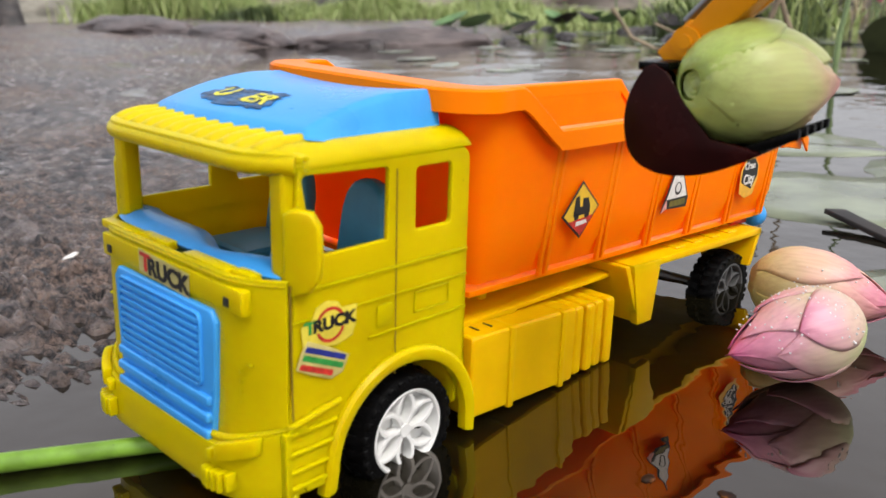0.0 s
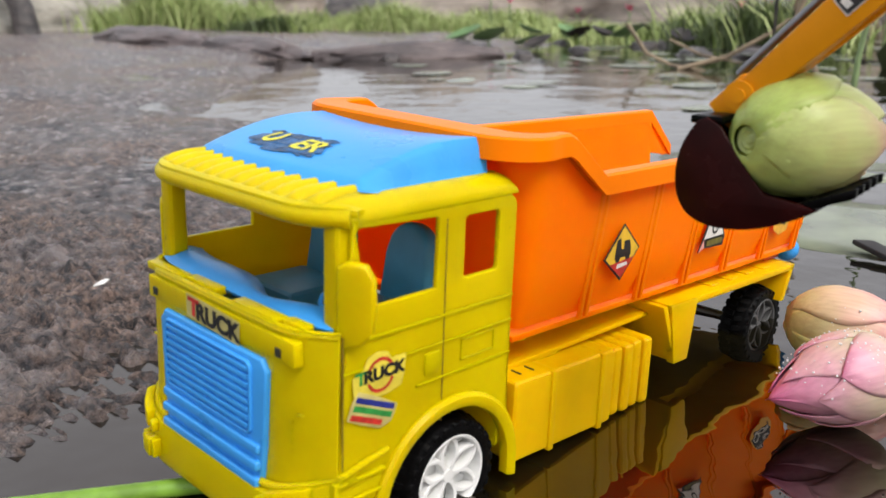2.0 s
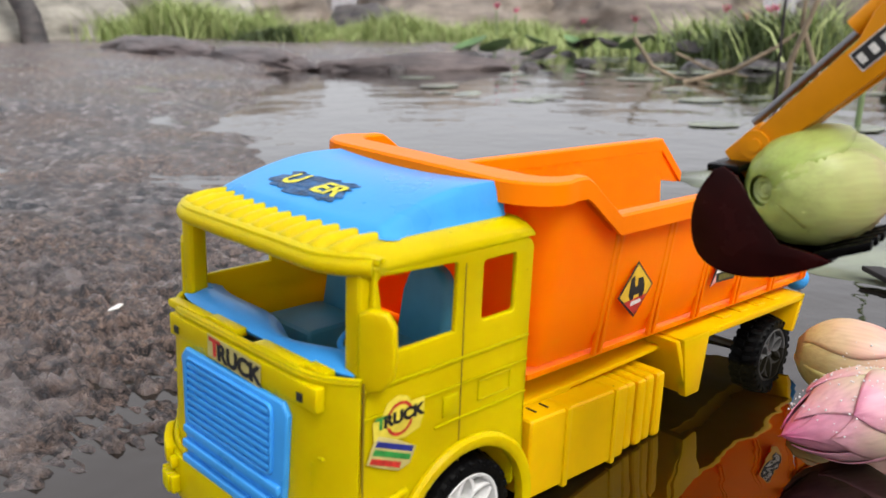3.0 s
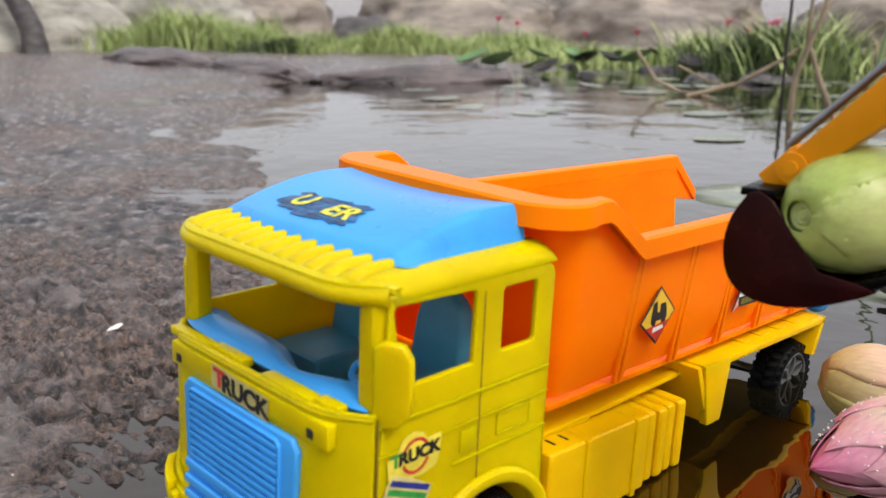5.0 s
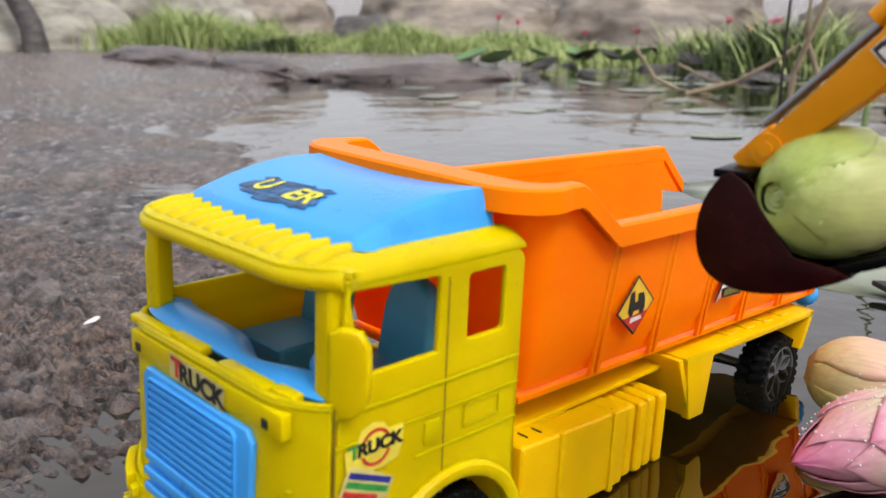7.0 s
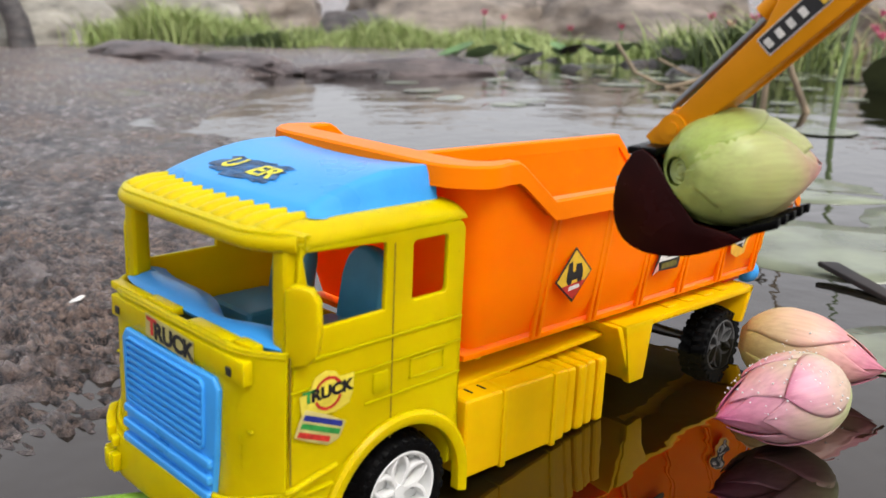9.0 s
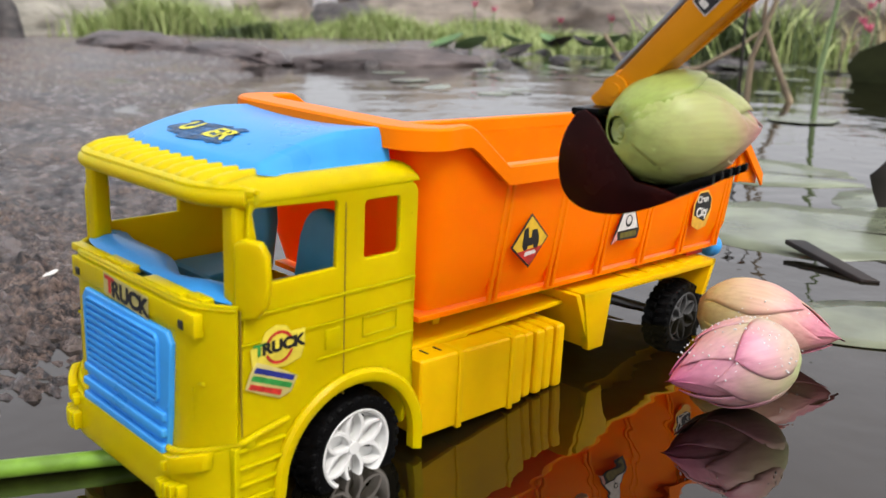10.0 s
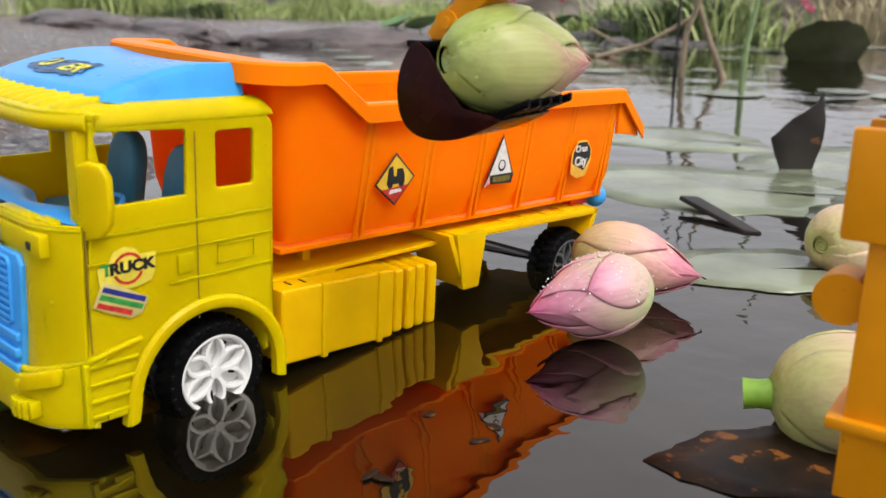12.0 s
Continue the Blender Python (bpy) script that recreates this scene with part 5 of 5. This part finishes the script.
floating_leaf("rotting_leaf", 0.330, 0.232, 0.072, 0.036, 40, 5, ROTLEAF, "brown rotting leaf with orange patches under the surface", 0.0008)
PADM = PAD
for x, y, a, b, turn, seed in ((0.02, 0.80, 0.20, 0.13, 20, 31), (0.30, 0.76, 0.17, 0.12, -15, 32), (0.13, 1.08, 0.22, 0.15, 60, 33), (-0.22, 1.10, 0.18, 0.12, 10, 34), (0.46, 1.05, 0.2, 0.14, 35, 35), (0.42, 0.55, 0.13, 0.09, 5, 36), (0.19, 0.52, 0.10, 0.06, 40, 37)):
    floating_leaf("lily_pad", x, y, a, b, turn, seed, PADM, "pale grey-green lily pad lying flat on the pond", 0.0006, 0.0, "lily pads near the truck", True, "lily pad")
bm = plate([[(-0.055, -0.006), (0.050, -0.012), (0.060, 0.000), (-0.045, 0.010)]], 0.006, 0.0015, pose(0.090, 0.655, 0.006, 4, 6, -25))
tagged(part("dead_leaf_edge", bm, DARKLEAF), "blackened curled leaf edge on a lily pad", "leaf")
for i in range(6):
    rnd = random.Random(60 + i)
    floating_leaf("water_scrap", rnd.uniform(0.10, 0.30), rnd.uniform(0.02, 0.24), rnd.uniform(0.003, 0.006), rnd.uniform(0.0015, 0.003), rnd.uniform(0, 180), 70 + i, ROTLEAF,
                  "tiny brown scrap of leaf floating on dark water", 0.0007, 0, "floating scraps", category="debris")


def standing_leaf(name, x, y, pts, turn, lean, mat, label):
    """A withered leaf standing out of the water, bent in a fold."""
    bm = plate([pts], 0.003, 0.001, Matrix.Identity(4))
    bmesh.ops.triangulate(bm, faces=[f for f in bm.faces if len(f.verts) > 4])
    bmesh.ops.subdivide_edges(bm, edges=bm.edges[:], cuts=2, use_grid_fill=True)
    for v in bm.verts:
        v.co.z += -2.2 * v.co.x * v.co.x + 0.006 * noise.noise((v.co.x * 30, v.co.y * 30, 1))
    bm.transform(pose(x, y, 0, 90 + lean, 0, turn))
    return tagged(part(name, bm, mat, smooth=60), label, "leaf")


standing_leaf("withered_leaf", 0.045, 0.98, [(-0.014, -0.01), (0.022, -0.01), (0.030, 0.03), (0.028, 0.07), (0.018, 0.105), (0.013, 0.092), (-0.012, 0.070), (-0.036, 0.042), (-0.028, 0.022)], 38, 12, DARKLEAF,
              "black withered lotus leaf folded upright in the water")
OLIVE = material("dark_olive_leaf", (0.045, 0.055, 0.018), 0.5, vary=0.35, scale=9)
standing_leaf("withered_leaf", -0.66, 3.20, [(-0.12, -0.02), (0.12, -0.02), (0.155, 0.05), (0.11, 0.13), (0.04, 0.165), (-0.05, 0.160), (-0.12, 0.11), (-0.15, 0.04)], 30, 25, OLIVE,
              "dark green lotus leaf standing tilted over the pond")

# many far pads as one sheet of scattered leaves
rnd = random.Random(11)
bm = bmesh.new()
for i in range(260):
    x, y = rnd.uniform(-3.4, 1.2), rnd.uniform(1.5, 7.0)
    if shore(x, y) > -0.15 or rnd.random() > min(1.0, 0.15 + 0.22 * y):
        continue
    a = rnd.uniform(0.03, 0.10)
    out = leaf_outline(a, a * rnd.uniform(0.7, 1), i, 14, 0.1)
    t = rnd.uniform(0, 6.28)
    lift = rnd.uniform(0.0, 0.02) if rnd.random() < 0.3 else 0.0
    vs = [bm.verts.new((x + p[0] * math.cos(t) - p[1] * math.sin(t), y + p[0] * math.sin(t) + p[1] * math.cos(t), 0.002 + 0.00001 * i + lift * (0.5 + p[0] / a * 0.5))) for p in out]
    bm.faces.new(vs)
thick(bm, 0.0012)
tagged(part("lily_pads", bm, PAD, smooth=0), "scattered pale lily pads floating far out on the pond", "lily pads", kind="stuff")


# ---- stalks, reeds and grass ----
def stalk(name, pts, r, mat, label):
    bm = bmesh.new()
    tube(bm, pts, [r * (1 - 0.5 * i / (len(pts) - 1)) for i in range(len(pts))], 8)
    return tagged(part(name, bm, mat, smooth=60), label, "stalk", "pond stalks")


stalk("dry_stalk", [(-0.72, 2.18, -0.03), (-0.715, 2.18, 0.12), (-0.66, 2.20, 0.30), (-0.63, 2.2, 0.6)], 0.010, DRYSTEM, "bent brown dry lotus stalk standing in the pond")
stalk("dry_stalk", [(-0.61, 2.25, -0.03), (-0.66, 2.22, 0.10), (-0.70, 2.20, 0.22), (-0.69, 2.2, 0.5)], 0.010, DRYSTEM, "brown dry lotus stalk leaning against another")
stalk("dry_stalk", [(-0.80, 2.30, -0.03), (-0.80, 2.30, 0.2), (-0.79, 2.30, 0.5)], 0.007, DARKLEAF, "dark thin dead stalk in the pond")
stalk("green_stalk", [(-0.41, 1.87, -0.03), (-0.405, 1.87, 0.12), (-0.385, 1.88, 0.28), (-0.34, 1.89, 0.55)], 0.0075, GREENSTALK, "straight green lotus stalk standing in the pond")
stalk("dry_stalk", [(-1.36, 2.75, 0.0), (-1.20, 2.82, 0.05), (-1.08, 2.88, 0.13), (-1.02, 2.9, 0.18)], 0.010, DRYSTEM, "pale dry stalk fallen across the water")
stalk("dry_stalk", [(-1.62, 2.80, 0.16), (-1.54, 2.82, 0.05), (-1.42, 2.80, 0.012), (-1.25, 2.75, 0.0)], 0.009, DRYSTEM, "pale curved dry stalk dipping into the water")
stalk("dry_stalk", [(-1.50, 2.92, 0.10), (-1.36, 2.92, 0.045), (-1.2, 2.93, 0.02)], 0.006, DRYSTEM, "thin pale stalk lying near the reeds")
stalk("green_stalk", [(-0.02, 2.6, -0.03), (0.0, 2.6, 0.2), (0.03, 2.62, 0.5)], 0.007, GREENSTALK, "slim green stalk far out in the pond")


def blades(name, spots, count, seed, height, width, mat, label, category="grass"):
    """Grass blades scattered along a band: spots are (x, y, spread, height factor)."""
    rnd = random.Random(seed)
    bm = bmesh.new()
    for i in range(count):
        k = rnd.random() * (len(spots) - 1)
        a, b = spots[int(k)], spots[int(k) + 1]
        f = k - int(k)
        sp = a[2] * (1 - f) + b[2] * f
        x, y = a[0] * (1 - f) + b[0] * f + rnd.gauss(0, sp), a[1] * (1 - f) + b[1] * f + rnd.gauss(0, sp)
        clump = 0.6 + 0.8 * max(0, 0.5 + noise.noise((x * 2.2, y * 2.2, seed)))
        h = height * (a[3] * (1 - f) + b[3] * f) * rnd.uniform(0.5, 1.1) * clump
        t = rnd.uniform(0, 6.28)
        lean = Vector((math.cos(t), math.sin(t), 0)) * h * rnd.uniform(0.2, 0.9)
        wv = Vector((-math.sin(t * 1.7), math.cos(t * 1.7), 0)) * width
        z0 = max(-0.02, ground_height(x, y)) - 0.02
        p = Vector((x, y, z0))
        q = p + lean * 0.35 + Vector((0, 0, h * 0.62))
        r = p + lean + Vector((0, 0, h))
        v = [bm.verts.new(c) for c in (p - wv, p + wv, q + wv * 0.8, q - wv * 0.8, r)]
        bm.faces.new(v[:4])
        bm.faces.new((v[3], v[2], v[4]))
    return tagged(part(name, bm, mat, smooth=0), label, category, kind="stuff")


blades("grass_bank", [(-7.3, 3.45, 0.16, 1.1), (-6.9, 3.8, 0.18, 1.3), (-6.5, 4.2, 0.16, 1.1)], 5200, 1, 0.27, 0.006, GRASS, "light green grass clump on the far bank")
blades("grass_bank", [(-6.0, 4.35, 0.15, 0.8), (-5.6, 4.7, 0.18, 0.9), (-5.2, 5.0, 0.18, 1.1), (-4.8, 5.3, 0.2, 0.9), (-4.5, 5.6, 0.2, 1.0)], 7000, 2, 0.19, 0.006, GRASS, "light green grass along the far bank")
DARKGRASS = material("dark_bush_leaf", (0.075, 0.11, 0.035), 0.6, vary=0.3, scale=4)
blades("bush", [(-6.25, 4.05, 0.12, 1), (-6.0, 4.25, 0.12, 1)], 2600, 3, 0.16, 0.007, DARKGRASS, "dark green low bush on the far bank", "bush")
blades("marsh_plants", [(-4.2, 5.6, 0.25, 0.9), (-3.6, 5.3, 0.3, 0.8), (-3.0, 5.0, 0.3, 0.8), (-2.5, 4.9, 0.3, 0.9)], 4200, 4, 0.16, 0.008, GRASS, "tangled green marsh plants at the pond's edge", "plants")
blades("reeds", [(-2.25, 4.6, 0.10, 0.8), (-1.9, 4.4, 0.14, 1.2), (-1.7, 4.4, 0.12, 1.0)], 3200, 5, 0.24, 0.007, DARKGRASS, "dense dark green reeds standing in the pond", "reeds")
blades("reeds", [(-2.4, 4.7, 0.10, 1.0), (-1.9, 4.45, 0.15, 1.1), (-1.5, 4.5, 0.15, 1.0)], 900, 6, 0.27, 0.008, GRASS, "lighter green reeds among dark ones", "reeds")
DRYGRASS = material("dry_grass", (0.36, 0.30, 0.17), 0.7, vary=0.25, scale=5)
blades("dry_grass", [(-1.5, 6.4, 0.3, 1), (0.2, 7.2, 0.4, 1), (2.5, 8.0, 0.6, 1)], 3000, 8, 0.35, 0.010, DRYGRASS, "dry yellowish grass on the far shore")

rnd = random.Random(23)
for i in range(16):
    x = rnd.uniform(-4.4, -0.6)
    y = 5.0 + 0.25 * abs(x) * 0.4 + rnd.uniform(-0.5, 0.4)
    h = rnd.uniform(0.12, 0.34)
    fl = new("lotus_flower")
    tagged(fl, "far pink lotus flower on a thin green stalk", "flower", "far lotus flowers")
    bm = bmesh.new()
    tube(bm, [(0, 0, -0.06), (0.004, 0, h * 0.5), (0.01, 0, h)], 0.006, 6)
    part("stalk", bm, GREENSTALK, fl)
    bm = bmesh.new()
    for k in range(7):
        a = 0.9 * k
        for s in (0,):
            tip = Vector((0.030 * math.cos(a), 0.030 * math.sin(a), h + 0.055))
            side1 = Vector((0.022 * math.cos(a + 0.5), 0.022 * math.sin(a + 0.5), h + 0.025))
            side2 = Vector((0.022 * math.cos(a - 0.5), 0.022 * math.sin(a - 0.5), h + 0.025))
            v = [bm.verts.new(c) for c in (Vector((0.01, 0, h)), side2, tip, side1)]
            bm.faces.new(v)
    part("blossom", bm, PINK, fl, smooth=0)
    fl.matrix_world = pose(x, y, max(0, ground_height(x, y)), 0, 0, rnd.uniform(0, 360))
rnd = random.Random(29)
for i in range(22):
    x, y = rnd.uniform(-3.6, -1.9), rnd.uniform(3.6, 5.2)
    h = rnd.uniform(0.01, 0.07)
    lf = new("lotus_leaf")
    tagged(lf, "broad green lotus leaf raised over the pond", "leaf", "raised lotus leaves")
    bm = bmesh.new()
    tube(bm, [(0, 0, -0.06), (0, 0, h)], 0.006, 6)
    part("stalk", bm, GREENSTALK, lf)
    bm = bmesh.new()
    a = rnd.uniform(0.06, 0.12)
    grid(bm, 18, 4, lambda u, v: (a * v * math.cos(6.28318 * u), a * v * 0.8 * math.sin(6.28318 * u), h + 0.03 * v * v + 0.35 * a * v * math.cos(6.28318 * u)), closed_u=True)
    bmesh.ops.remove_doubles(bm, verts=bm.verts, dist=1e-5)
    part("blade", bm, LEAF if i % 3 else DARKLEAF, lf)
    lf.matrix_world = pose(x, y, 0, 0, 0, rnd.uniform(0, 360))


# ---- far rocks ----
def boulder(x, y, sx, sy, sz, seed, mat, label, turn=0.0):
    bm = bmesh.new()
    bmesh.ops.create_icosphere(bm, subdivisions=5, radius=1)
    for v in bm.verts:
        n = v.co.normalized()
        d = 1 + 0.22 * noise.noise((n.x * 1.6 + seed, n.y * 1.6, n.z * 1.6)) + 0.07 * noise.noise((n.x * 5, n.y * 5 + seed, n.z * 5)) + 0.025 * noise.noise((n.x * 14, n.y * 14 + seed, n.z * 14))
        v.co = Vector((n.x * sx * d, n.y * sy * d, n.z * sz * d))
    ob = part("boulder", bm, mat, smooth=180)
    ob.matrix_world = pose(x, y, max(0.0, ground_height(x, y)) - 0.15 * sz, 0, 0, turn)
    return tagged(ob, label, "boulder", "boulders behind the pond")


boulder(-8.9, 2.9, 1.0, 1.3, 0.95, 1, GRANITE, "pale grey granite boulder on the far bank", 20)
boulder(-9.5, 4.9, 1.2, 1.0, 0.80, 2, GRANITE, "cracked pale boulder behind the grass", 40)
boulder(-10.6, 6.6, 1.5, 1.4, 1.0, 3, BOULDER, "brown rounded boulder behind the pond", 10)
boulder(-7.9, 8.2, 1.9, 1.3, 0.85, 4, BOULDER, "long brown rounded boulder behind the grass", 125)
boulder(-6.6, 10.8, 2.6, 1.6, 1.0, 5, BOULDER, "broad brown boulder beyond the marsh", 120)
boulder(-3.2, 11.8, 2.8, 1.6, 1.0, 6, BOULDER, "broad grey-brown boulder on the far shore", 100)
boulder(0.8, 13.0, 3.2, 1.8, 1.0, 7, BOULDER, "long low rock on the far shore", 90)
boulder(-7.3, 6.2, 0.55, 0.4, 0.34, 8, DARKROCK, "dark boulder among the grass", 60)
boulder(-9.0, 1.0, 1.1, 1.2, 0.7, 9, BOULDER, "weathered boulder on the mud bank", 0)
# rock bar across the inlet and dark stones at the marsh edge
rnd = random.Random(41)
for x, y, s in ((-2.70, 2.52, 0.05), (-2.35, 3.05, 0.05)):
    ob = boulder(x, y, s, s * 1.3, s * 0.7, s * 100, DARKROCK, "dark wet stone at the water's edge", 40)
    ob["group"] = "stones at the water's edge"
for i in range(14):
    x, y = rnd.uniform(-3.3, -1.2), rnd.uniform(3.4, 4.7)
    s = rnd.uniform(0.04, 0.10)
    ob = boulder(x, y, s * 1.6, s, s * 0.5, i + 50, DARKROCK, "small dark stone in the marshy water", rnd.uniform(0, 180))
    ob["group"] = "stones in the marsh"
LEDGE = rock_material("dark_ledge_rock", (0.16, 0.125, 0.12), (0.05, 0.042, 0.045), 5.0, 0.45)
for x, y, sx, sy, sz, turn, seed in ((-2.72, 2.62, 0.52, 0.10, 0.085, 50, 3), (-3.65, 2.35, 0.62, 0.12, 0.070, -10, 5), (-4.9, 2.45, 0.8, 0.16, 0.085, -4, 8)):
    ob = boulder(x, y, sx, sy, sz, seed, LEDGE, "low dark rock ledge along the water's edge", turn)
    ob["group"] = "ledges at the water's edge"
# dead trunk leaning on the pale boulder
bm = bmesh.new()
tube(bm, [(-7.55, 2.72, -0.1), (-7.60, 2.70, 0.25), (-7.75, 2.60, 0.6), (-7.85, 2.5, 1.1)], [0.12, 0.10, 0.09, 0.07], 10)
tagged(part("dead_tree", bm, DARKROCK, smooth=60), "dark leaning dead tree by a pale boulder", "dead tree")
